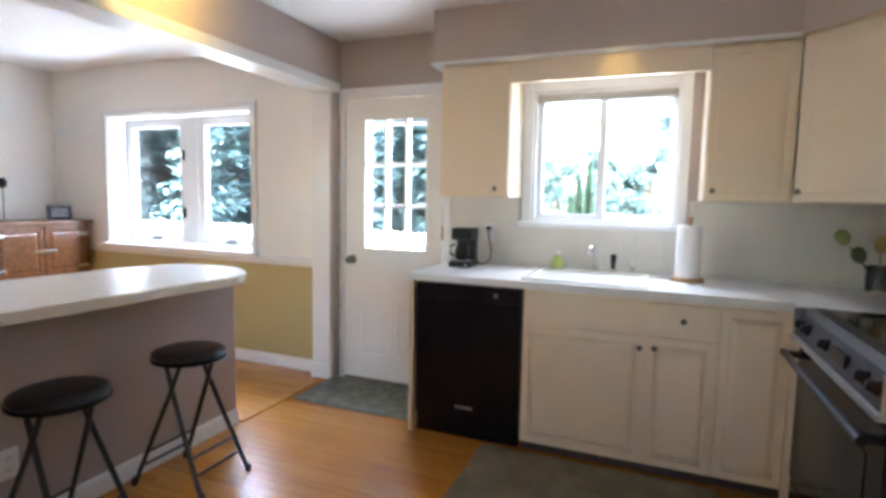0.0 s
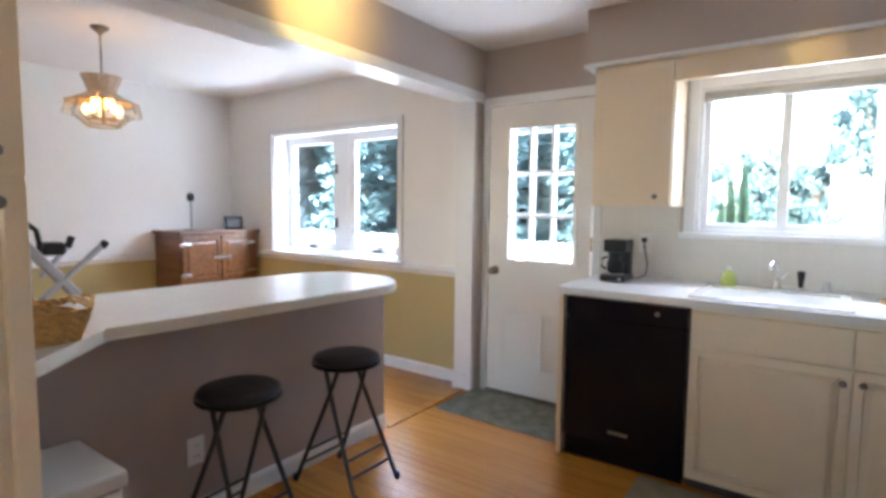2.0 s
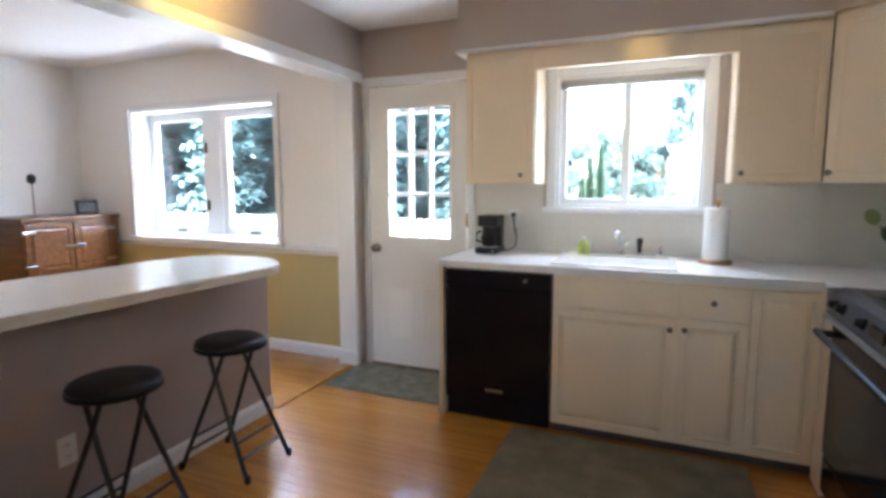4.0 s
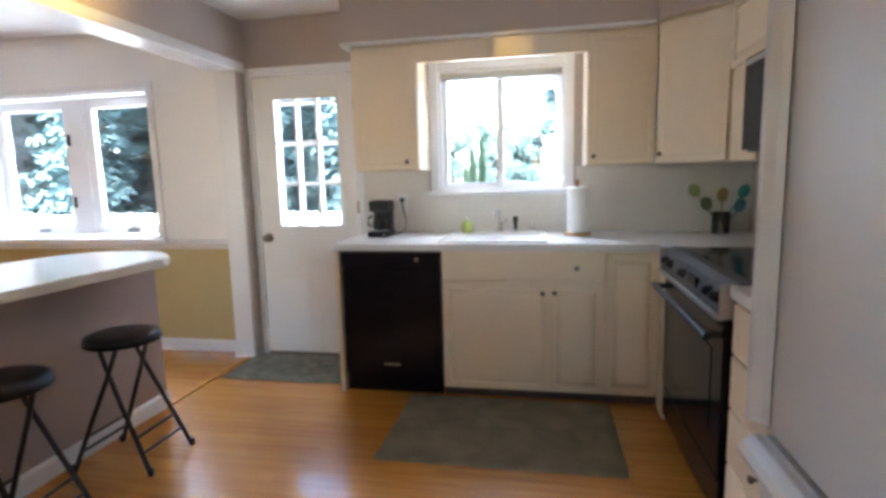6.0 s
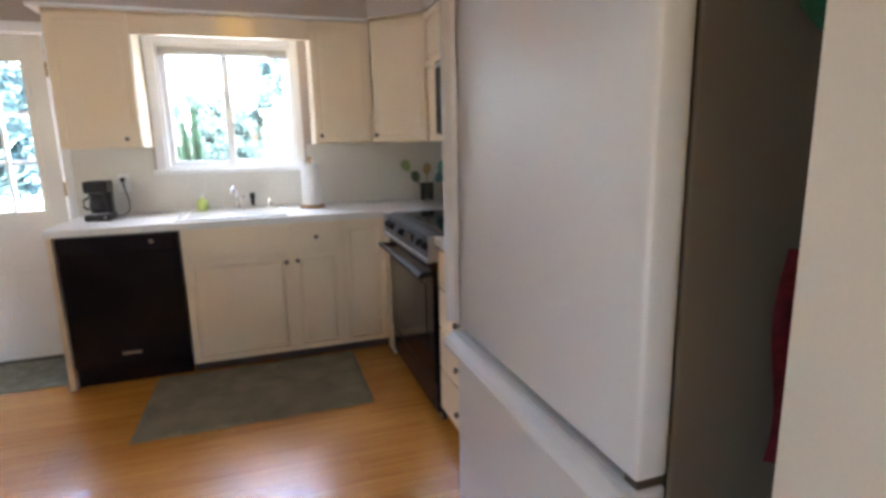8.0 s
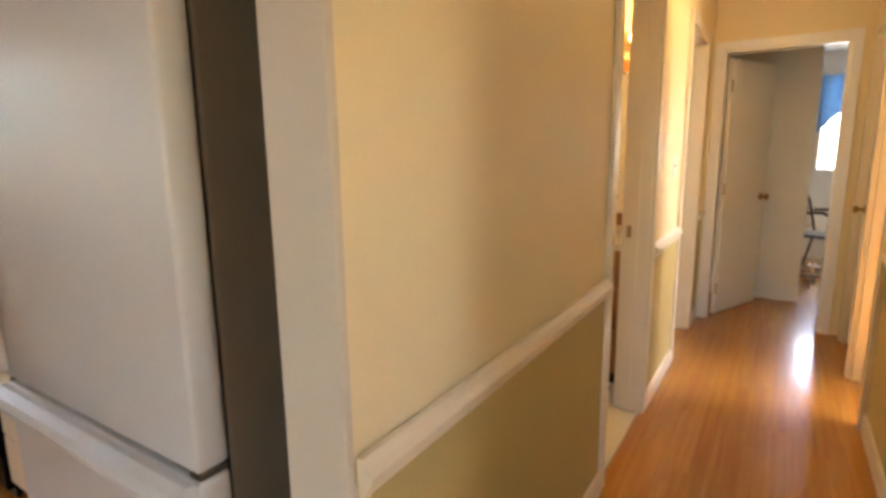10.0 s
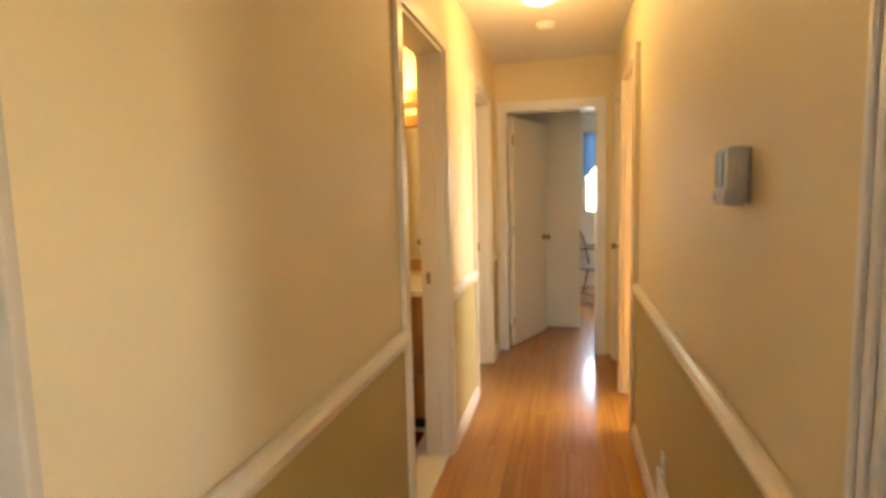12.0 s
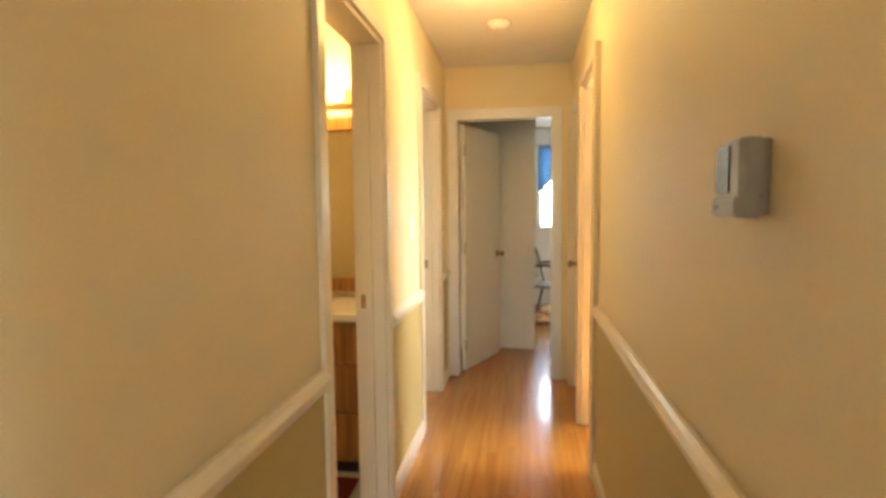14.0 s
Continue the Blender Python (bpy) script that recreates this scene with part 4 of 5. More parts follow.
for k in range(seg):
    a0, a1 = 2 * math.pi * k / seg, 2 * math.pi * (k + 0.94) / seg

    def ring_panel(r0, z0, r1, z1):
        bm = BM()
        out = []
        for r, z in ((r0, z0), (r1, z1)):
            for dr in (0.0, 0.005):
                for a in (a0, a1):
                    out.append(bm.verts.new(((r + dr) * math.cos(a), (r + dr) * math.sin(a), z)))
        for q in ((0, 1, 5, 4), (2, 3, 7, 6), (0, 2, 6, 4), (1, 3, 7, 5), (0, 1, 3, 2), (4, 5, 7, 6)):
            bm.faces.new([out[i] for i in q])
        return bm
    part("glass_panel", ring_panel(0.072, 2.02, 0.11, 2.12), PEARL, ch, "amber glass collar panel")
    part("glass_panel", ring_panel(0.195, 1.955, 0.072, 2.02), PEARL, ch, "amber glass shoulder panel")
    part("glass_panel", ring_panel(0.218, 1.880, 0.197, 1.952), AMBER, ch, "clear bevelled glass panel")
    part("glass_panel", ring_panel(0.09, 1.81, 0.165, 1.875), AMBER, ch, "clear lower glass panel")
part("rim", lathe(BM(), [(0.196, 1.952), (0.203, 1.950), (0.203, 1.958), (0.196, 1.958)], seg=36, cap=False), BRASS, ch)
part("rim", lathe(BM(), [(0.08, 1.806), (0.096, 1.806), (0.096, 1.813), (0.08, 1.813)], seg=36, cap=False), BRASS, ch)
part("stem", tube(BM(), [(0, 0, 1.83), (0, 0, 2.13)], 0.012, 8), BRASS, ch)
BULB = glow("lit_warm_bulb", (1.0, 0.72, 0.36), 0.22)
for k in range(5):
    a = 2 * math.pi * k / 5 + 0.3
    cx, cy = 0.095 * math.cos(a), 0.095 * math.sin(a)
    part("arm", tube(BM(), [(0, 0, 1.86), (cx, cy, 1.855), (cx, cy, 1.88)], 0.006, 6), BRASS, ch)
    part("bulb", lathe(BM(), [(0.008, 0), (0.018, 0.02), (0.020, 0.04), (0.010, 0.065), (0.0005, 0.075)], (cx, cy, 1.88), 12), BULB, ch, "lit candle bulb", smooth=True)

ex = thing("exercise_machine", "grey folded exercise machine against the wall", "exercise machine", (-3.35, -1.85, 0))
MACHINE = mat("grey_machine_enamel", (0.38, 0.40, 0.43), 0.35, 0.3, var=0.08, scale=10, fine=120, bump=0.004)
part("base_bar", blk(-0.35, 0.35, -0.42, -0.36, 0, 0.07, 0.01), MACHINE, ex)
part("base_bar", blk(-0.30, 0.30, 0.46, 0.52, 0, 0.07, 0.01), MACHINE, ex)
part("spine", tube(BM(), [(0, -0.39, 0.05), (0, 0.49, 0.05)], 0.03, 10), MACHINE, ex)
bm = blk(-0.05, 0.05, -0.03, 0.03, -0.34, 0.34, 0.012)
bm.transform(pose(0.02, -0.03, 0.87, 38, 0, 0))
part("main_rail", bm, MACHINE, ex, "wide grey rail")
part("post", tube(BM(), [(0.0, -0.30, 0.05), (0.02, -0.28, 1.10)], 0.024, 10), MACHINE, ex)
part("post", tube(BM(), [(0.12, -0.18, 0.05), (0.10, -0.17, 1.02)], 0.02, 10), MACHINE, ex)
part("strut", tube(BM(), [(0.05, -0.12, 0.62), (0.06, 0.30, 1.01)], 0.022, 10), MACHINE, ex)
part("strut", tube(BM(), [(-0.06, -0.05, 0.80), (-0.06, 0.13, 1.02)], 0.018, 10), MACHINE, ex)
part("handlebar", tube(BM(), [(0.02, -0.30, 1.05), (0.06, -0.29, 1.20), (0.10, -0.22, 1.24), (0.12, -0.12, 1.14), (0.12, -0.10, 1.02)], 0.018, 10), BLACK_PLASTIC, ex, "black foam handlebar", smooth=True)
part("console", blk(-0.08, 0.10, -0.07, 0.06, 0.96, 1.05, 0.025, 3), BLACK_PLASTIC, ex, "black console")
part("grip", tube(BM(), [(-0.06, 0.12, 1.00), (-0.06, 0.15, 1.08)], 0.024, 10), BLACK_PLASTIC, ex)
part("grip", tube(BM(), [(0.06, 0.30, 1.0), (0.06, 0.33, 1.04)], 0.026, 10), BLACK_PLASTIC, ex)
structure("floor_transition", blk(-1.03, -0.96, -0.945, -0.125, 0.0, 0.009, 0.003), PLANK, "oak threshold strip between kitchen and dining floor", "threshold")

# ---------------------------------------------------------------- on and under the bar
bs = thing("wicker_basket", "shallow tan wicker basket on the bar top", "basket", (-0.80, -2.72, 0.922))
bm = BM()
rows, cols = 9, 40
for i in range(rows):
    z = 0.006 + 0.011 * i
    pts = []
    for k in range(cols + 1):
        a = 2 * math.pi * k / cols
        hx, hy = 0.105 + 0.003 * i, 0.095 + 0.004 * i
        c, sn = math.cos(a), math.sin(a)
        x = hx * math.copysign(abs(c) ** 0.45, c)
        y = hy * math.copysign(abs(sn) ** 0.45, sn)
        off = 0.004 * (1 if (k + i) % 2 else -1)
        pts.append((x * (1 + off / hx), y * (1 + off / hy), z + (0.018 * abs(sn) ** 6 if i > 6 else 0)))
    tube(bm, pts, 0.006, 6)
part("weave", bm, WICKER, bs)
part("bottom", blk(-0.10, 0.10, -0.09, 0.09, 0, 0.008, 0.003), WICKER, bs)
for sg in (-1, 1):
    part("handle", tube(BM(), [(-0.06, sg * 0.127, 0.09), (-0.03, sg * 0.15, 0.118), (0.03, sg * 0.15, 0.118), (0.06, sg * 0.127, 0.09)], 0.007, 8), WICKER, bs)
bn = thing("storage_bin", "white plastic lidded bin with a red label under the bar", "bin", (-0.79, -2.70, 0))
WHITE_PLASTIC = mat("white_plastic", (0.72, 0.71, 0.70), 0.4, var=0.03, scale=6, fine=90, bump=0.004)
bm = prism(BM(), [(-0.175, -0.135), (0.175, -0.135), (0.175, 0.135), (-0.175, 0.135)], 0.0, 0.47)
for v in bm.verts:
    if v.co.z < 0.1:
        v.co.x *= 0.9
        v.co.y *= 0.9
bmesh.ops.bevel(bm, geom=list(bm.edges), offset=0.012, segments=2, affect="EDGES")
part("tub", bm, WHITE_PLASTIC, bn)
part("lid", blk(-0.185, 0.185, -0.145, 0.145, 0.465, 0.518, 0.014, 3), WHITE_PLASTIC, bn)
part("label", blk(0.166, 0.176, -0.08, 0.05, 0.26, 0.39, 0.001), mat("red_label", (0.42, 0.03, 0.04), 0.4), bn, "red paper label")


def outlet(name, label, place, turn):
    o = thing(name, label, "outlet", place, turn)
    part("plate", blk(-0.036, 0.036, -0.006, 0, -0.058, 0.058, 0.002), TRIM, o)
    for z in (-0.022, 0.022):
        part("socket", blk(-0.016, 0.016, -0.009, -0.006, z - 0.014, z + 0.014, 0.003), TRIM, o)
        for x in (-0.006, 0.006):
            part("slot", blk(x - 0.0015, x + 0.0015, -0.0095, -0.0088, z - 0.004, z + 0.006), BLACK_PLASTIC, o)
    return o


outlet("wall_outlet", "white wall outlet on the bar wall", (-0.992, -2.13, 0.305), 90)
outlet("wall_outlet", "white wall outlet above the counter", (0.235, -0.012, 1.125), 0)
outlet("wall_outlet", "white wall outlet low on the hall wall", (3.30, HS + 0.007, 0.30), 180)

# ---------------------------------------------------------------- on the kitchen counter
cm = thing("coffee_maker", "black drip coffee maker with glass carafe", "coffee maker", (0.135, -0.20, 0.918))
part("base", blk(-0.085, 0.085, -0.12, 0.09, 0, 0.035, 0.012, 3), BLACK_PLASTIC, cm)
part("tower", blk(-0.078, 0.078, 0.01, 0.088, 0.033, 0.21, 0.010), BLACK_PLASTIC, cm)
part("brew_head", blk(-0.080, 0.080, -0.085, 0.088, 0.155, 0.222, 0.012, 3), BLACK_PLASTIC, cm)
part("hot_plate", lathe(BM(), [(0.06, 0), (0.06, 0.004), (0.0005, 0.005)], (0, -0.045, 0.0345), 24), STEEL, cm)
part("carafe", lathe(BM(), [(0.045, 0), (0.060, 0.02), (0.062, 0.05), (0.045, 0.085), (0.040, 0.10)], (0, -0.045, 0.041), 24), glass("smoked_carafe_glass", (0.35, 0.33, 0.33), 0.02), cm, "smoked glass carafe", smooth=True)
part("carafe_lid", lathe(BM(), [(0.042, 0.10), (0.042, 0.112), (0.0005, 0.114)], (0, -0.045, 0.041), 24), BLACK_PLASTIC, cm)
part("carafe_handle", tube(BM(), [(-0.05, -0.085, 0.13), (-0.075, -0.105, 0.12), (-0.078, -0.105, 0.08), (-0.055, -0.085, 0.065)], 0.008, 8), BLACK_PLASTIC, cm)
part("switch", blk(0.045, 0.065, -0.124, -0.117, 0.010, 0.024, 0.002), STEEL, cm)
cm.scale = (0.80, 0.9, 1.06)
cd = thing("power_cord", "black plug and cord of the coffee maker", "cord")
part("plug", blk(0.222, 0.248, -0.05, -0.0185, 1.135, 1.16, 0.004), BLACK_PLASTIC, cd)
part("wire", tube(BM(), [(0.235, -0.045, 1.137), (0.245, -0.05, 1.08), (0.262, -0.05, 1.0), (0.255, -0.06, 0.945), (0.23, -0.085, 0.924), (0.19, -0.11, 0.924)], 0.004, 6), BLACK_PLASTIC, cd)

sk = thing("kitchen_sink", "white porcelain drop-in double sink", "sink")
bm = BM()
SK = (0.588, 1.212, -0.60, -0.10)
box(bm, SK[0], SK[1], SK[2], SK[2] + 0.04, 0.905, 0.932, 0.008)
box(bm, SK[0], SK[1], SK[3] - 0.085, SK[3], 0.905, 0.932, 0.008)
box(bm, SK[0], SK[0] + 0.04, SK[2] + 0.03, SK[3] - 0.075, 0.905, 0.932, 0.006)
box(bm, SK[1] - 0.04, SK[1], SK[2] + 0.03, SK[3] - 0.075, 0.905, 0.932, 0.006)
part("rim", bm, PORCELAIN, sk)
bm = BM()
prism(bm, [(SK[0] + 0.035, SK[2] + 0.035), (SK[1] - 0.035, SK[2] + 0.035), (SK[1] - 0.035, SK[3] - 0.08), (SK[0] + 0.035, SK[3] - 0.08)], 0.9195, 0.924)
part("basin_floor", bm, PORCELAIN, sk)
fc = thing("faucet", "chrome gooseneck kitchen faucet", "faucet", (0.915, -0.14, 0.932))
part("base", lathe(BM(), [(0.026, 0), (0.026, 0.008), (0.016, 0.02), (0.013, 0.05)], seg=18), CHROME, fc, smooth=True)
part("spout", tube(BM(), [(0, 0, 0.04), (0, 0, 0.10), (-0.006, -0.02, 0.135), (-0.014, -0.06, 0.148), (-0.02, -0.11, 0.135), (-0.022, -0.13, 0.11)], 0.008, 10), CHROME, fc, smooth=True)
part("handle", tube(BM(), [(0.012, 0, 0.05), (0.045, 0.0, 0.085)], 0.007, 8), CHROME, fc, smooth=True)
sp = thing("sink_sprayer", "black plastic sink sprayer in chrome holder", "sprayer", (1.015, -0.135, 0.932))
part("holder", lathe(BM(), [(0.02, 0), (0.02, 0.006), (0.013, 0.018)], seg=16), CHROME, sp)
part("head", lathe(BM(), [(0.011, 0.018), (0.013, 0.05), (0.017, 0.075), (0.018, 0.098), (0.0005, 0.102)], seg=16), BLACK_PLASTIC, sp, smooth=True)
sd = thing("soap_dispenser", "small chrome soap pump by the sink", "dispenser", (1.12, -0.135, 0.932))
part("collar", lathe(BM(), [(0.019, 0), (0.019, 0.02), (0.013, 0.03), (0.012, 0.055), (0.0005, 0.057)], seg=16), CHROME, sd, smooth=True)
part("nozzle", tube(BM(), [(0, 0, 0.05), (0, -0.035, 0.052)], 0.006, 8), CHROME, sd)
sb = thing("dish_soap", "translucent green dish soap dispenser by the sink", "soap bottle", (0.70, -0.145, 0.932))
part("bottle", lathe(BM(), [(0.038, 0), (0.044, 0.01), (0.045, 0.045), (0.036, 0.065), (0.018, 0.075), (0.012, 0.09)], seg=20), mat("green_liquid_soap", (0.46, 0.54, 0.16), 0.2, var=0.1), sb, smooth=True)
part("cap", lathe(BM(), [(0.014, 0.09), (0.014, 0.105), (0.0005, 0.107)], seg=14), TRIM, sb)
sb.scale = (0.85, 0.85, 0.95)
pt = thing("paper_towel_holder", "upright paper towel roll on a wooden stand", "paper towel", (1.40, -0.205, 0.918))
PINE = wood("pine_wood", (0.36, 0.19, 0.07), (0.52, 0.32, 0.14), 0.45, 0.2, axis=0, vary=0.1)
part("base", lathe(BM(), [(0.082, 0), (0.085, 0.006), (0.083, 0.016), (0.076, 0.02)], seg=32), PINE, pt, "round wooden base", smooth=True)
part("roll", lathe(BM(), [(0.060, 0.021), (0.0625, 0.025), (0.063, 0.29), (0.060, 0.297), (0.022, 0.297), (0.021, 0.29)], seg=36), PAPER, pt, "white paper roll", smooth=True)
part("rod", lathe(BM(), [(0.009, 0.02), (0.009, 0.315), (0.014, 0.32), (0.016, 0.332), (0.009, 0.345), (0.0005, 0.347)], seg=14), PINE, pt, smooth=True)
cr = thing("utensil_jar", "clear glass jar of green and teal cooking utensils", "utensil holder", (2.24, -0.16, 0.918))
part("jar", lathe(BM(), [(0.045, 0), (0.05, 0.006), (0.05, 0.13), (0.046, 0.13), (0.046, 0.01)], seg=24), glass("jar_glass", (0.93, 0.95, 0.93)), cr, smooth=True)
for (dx, dy, col, nm, zz) in ((-0.15, 0.02, (0.30, 0.36, 0.14), "olive green spoon", 0.25), (0.13, 0.03, (0.04, 0.26, 0.25), "teal spatula", 0.24), (-0.09, -0.02, (0.08, 0.10, 0.05), "dark ladle", 0.17), (0.02, 0.05, (0.42, 0.28, 0.12), "wooden spoon", 0.22), (0.085, -0.05, (0.06, 0.18, 0.24), "blue-grey spoon", 0.16)):
    m_ = mat("utensil_" + nm.replace(" ", "_"), col, 0.35, var=0.1, scale=20)
    b_ = tube(BM(), [(-dx * 0.15, -dy * 0.15, 0.012), (dx * 0.8, dy * 0.8, zz - 0.03)], 0.005, 8)
    u = part("utensil", b_, m_, cr, nm)
    hb_ = lathe(BM(), [(0.0005, -0.045), (0.025, -0.03), (0.034, 0.0), (0.027, 0.03), (0.0005, 0.045)], seg=16)
    hb_.transform(Matrix.Translation((dx, dy, zz + 0.01)) @ Matrix.Rotation(math.atan2(dx, 0.3), 4, "Y") @ Matrix.Diagonal((1, 0.35, 1, 1)))
    part("bowl", hb_, m_, u, smooth=True)

# things kept in the gap beside the fridge
bg = thing("hanging_bag", "dark green cloth bag hanging on the fridge side", "bag", (1.965, -3.268, 1.47))
bm = bmesh.new()
bmesh.ops.create_uvsphere(bm, u_segments=20, v_segments=12, radius=1.0)
for v in bm.verts:
    v.co = Vector((v.co.x * 0.10, v.co.y * 0.045 - 0.03, v.co.z * 0.16 + 0.18 + 0.02 * noise.noise(v.co * 2.3)))
part("sack", bm, mat("green_cloth", (0.015, 0.09, 0.05), 0.8, var=0.3, scale=20), bg, smooth=True)
part("strap", tube(BM(), [(-0.03, -0.03, 0.32), (0, -0.005, 0.42), (0.03, -0.03, 0.32)], 0.005, 6), BLACK_PLASTIC, bg)
part("hook", tube(BM(), [(0, 0.012, 0.43), (0, -0.018, 0.42), (0, -0.018, 0.44)], 0.004, 6), PEWTER, bg)
rg = thing("hanging_towel", "dark red cloth hanging on the fridge side", "cloth", (2.005, -3.268, 0.74))
bm = BM()
gx, gz = 10, 14
gr = [[bm.verts.new((-0.08 + 0.16 * i / gx, -0.022 - 0.014 * math.sin(i * 1.7) - 0.01 * math.sin(j * 0.5), 0.40 * j / gz)) for j in range(gz + 1)] for i in range(gx + 1)]
for i in range(gx):
    for j in range(gz):
        bm.faces.new((gr[i][j], gr[i + 1][j], gr[i + 1][j + 1], gr[i][j + 1]))
bmesh.ops.solidify(bm, geom=bm.faces[:], thickness=0.006)
part("cloth", bm, mat("dark_red_cloth", (0.22, 0.02, 0.035), 0.85, var=0.3, scale=30), rg, smooth=True)
part("hook", tube(BM(), [(0, 0.012, 0.41), (0, -0.03, 0.40), (0, -0.03, 0.425)], 0.004, 6), PEWTER, rg)

# ---------------------------------------------------------------- kitchen ceiling lamp
def spot_lamp(place, target):
    kl = thing("spot_lamp", "small brass ceiling spot lamp, lit", "spot lamp", (place[0], place[1], CH), group="kitchen spot lamps")
    part("base", lathe(BM(), [(0.045, -0.02), (0.05, -0.012), (0.05, 0)], seg=24), BRASS, kl, smooth=True)
    aim = (Vector(target) - Vector(place)).normalized()
    back = Vector((0, 0, place[2] - CH)) - aim * 0.03
    part("stem", tube(BM(), [(0, 0, -0.01), tuple(back)], 0.007, 8), BRASS, kl)
    bm = lathe(BM(), [(0.018, -0.045), (0.030, -0.03), (0.036, 0.02), (0.033, 0.02), (0.026, -0.02)], seg=20, cap=False)
    bm.transform(Matrix.Translation((0, 0, place[2] - CH)) @ aim.to_track_quat("Z", "Y").to_matrix().to_4x4())
    part("cup", bm, BRASS, kl, smooth=True)


spot_lamp((-0.40, -1.66, 2.31), (-0.955, -1.50, 2.30))
# unseen fixture, added to go with the valance glow
spot_lamp((0.85, -1.35, 2.31), (1.02, -0.334, 2.03))

# ---------------------------------------------------------------- hall
hl = thing("hall_ceiling_lamp", "white glass dome hall ceiling lamp, lit", "ceiling lamp", (4.17, -4.07, CH))
part("base", lathe(BM(), [(0.12, -0.022), (0.128, -0.012), (0.128, 0)], seg=32), TRIM, hl, smooth=True)
part("dome", lathe(BM(), [(0.0005, -0.088), (0.04, -0.084), (0.085, -0.065), (0.112, -0.035), (0.116, -0.022)], seg=32, cap=False), glow("lit_opal_glass", (1.0, 0.80, 0.52), 0.3), hl, "glowing opal glass", smooth=True).visible_shadow = False
sm = thing("smoke_detector", "white round smoke detector on the hall ceiling", "smoke detector", (4.80, -4.08, CH))
part("base", lathe(BM(), [(0.066, -0.016), (0.068, -0.010), (0.068, 0)], seg=32), TRIM, sm, smooth=True)
part("cap", lathe(BM(), [(0.030, -0.040), (0.045, -0.036), (0.056, -0.022), (0.058, -0.016)], seg=32), TRIM, sm, smooth=True)
th = thing("thermostat", "white wall thermostat with a dark glossy display", "thermostat", (2.50, HS, 1.385))
GREY_PLASTIC = mat("dark_display_window", (0.03, 0.029, 0.027), 0.3, var=0.15, scale=40, spec=0.2)
THERMO = mat("aged_white_plastic", (0.36, 0.345, 0.32), 0.4, var=0.04, scale=9, fine=120, bump=0.004)
part("back_plate", blk(-0.066, 0.066, 0.0, 0.012, -0.056, 0.056, 0.003), THERMO, th)
bm = prism(BM(), [(-0.072, 0.012), (-0.068, 0.032), (-0.052, 0.042), (0.06, 0.042), (0.07, 0.036), (0.072, 0.012)], -0.03, 0.058, 0.003)
part("body", bm, THERMO, th)
bm = prism(BM(), [(-0.074, 0.012), (-0.071, 0.038), (-0.054, 0.048), (0.062, 0.048), (0.073, 0.040), (0.074, 0.012)], -0.062, -0.028, 0.004)
part("lower_flap", bm, THERMO, th)
part("display", blk(-0.012, 0.060, 0.042, 0.0445, -0.024, 0.050, 0.001), GREY_PLASTIC, th, "dark glossy display window")
th.scale = (0.76, 1, 1)
part("badge", blk(0.022, 0.050, 0.048, 0.0488, -0.050, -0.042), GREY_PLASTIC, th)
sw = thing("light_switch", "white light switch plate on the hall wall", "light switch", (4.39, HN, 1.24))
part("plate", blk(-0.036, 0.036, -0.006, 0, -0.058, 0.058, 0.002), TRIM, sw)
part("toggle", blk(-0.005, 0.005, -0.016, -0.005, -0.006, 0.012, 0.002), TRIM, sw)
vt = thing("floor_vent", "white wall vent grille low in the hall", "vent", (3.25, HS + 0.006, 0.10))
part("frame", sash(BM(), -0.17, 0.17, 0.0, 0.15, 0.0, 0.010, 0.018), TRIM, vt)
for i in range(6):
    part("slat", blk(-0.152, 0.152, 0.002, 0.007, 0.024 + 0.018 * i, 0.033 + 0.018 * i), TRIM, vt)
part("backing", blk(-0.152, 0.152, 0.0, 0.0015, 0.018, 0.132), BLACK_PLASTIC, vt)


def flat_door(name, label, hinge, turn, width, height=2.0, knob_side=1):
    """A flat slab door hinged at its local x = 0, running along +x, with a knob on both faces and three hinges."""
    d = thing(name, label, "door", hinge, turn, kind="structure")
    part("slab", blk(0.004, width, -0.035, 0.0, 0.012, height, 0.002), DOOR_PAINT, d)
    for s in (1, -1):
        bm = lathe(BM(), [(0.030, 0), (0.030, 0.006), (0.011, 0.010), (0.011, 0.032), (0.023, 0.040), (0.026, 0.052), (0.019, 0.063), (0.0005, 0.065)], seg=18)
        bm.transform(pose(width - 0.065, 0.0 if s > 0 else -0.035, 0.93, -90 if s > 0 else 90, 0, 0))
        part("door_knob", bm, BRASS, d, "aged brass knob", smooth=True)
    for z in (0.22, 1.02, 1.80):
        part("hinge", blk(-0.004, 0.004, -0.043, -0.035, z - 0.045, z + 0.045, 0.001), BRASS, d, "brass hinge")
    return d


flat_door("door_2", "white flat bedroom door standing open", (FX + 0.115, -3.722, 0), -23, 0.66)
flat_door("door_3", "white flat bathroom door standing open", (3.15, -3.485, 0), 96, 0.65)
flat_door("door_4", "white flat bedroom door standing open", (4.69, -3.485, 0), 100, 0.64)
flat_door("door_5", "white flat closed door in the hall", (5.022, HS - 0.03, 0), 0, 0.556, 2.0)
flat_door("door_6", "white flat bedroom door standing open", (4.85, HS - 0.125, 0), -95, 0.59)
for x, y, nm in ((3.806, -3.53, "bathroom"), (5.341, -3.53, "bedroom")):
    st_ = thing("strike_plate", "brass strike plate on the " + nm + " door jamb", "strike plate", (x, y, 0.94))
    part("plate", blk(-0.003, 0.001, -0.014, 0.014, -0.03, 0.03, 0.001), BRASS, st_)

# ---------------------------------------------------------------- bathroom, seen through its doorway
structure("wall_bath_west", wall_y(2.58, 2.66, -3.49, -1.2, CH), CREAM_WALL, "plain cream bathroom wall", "wall")
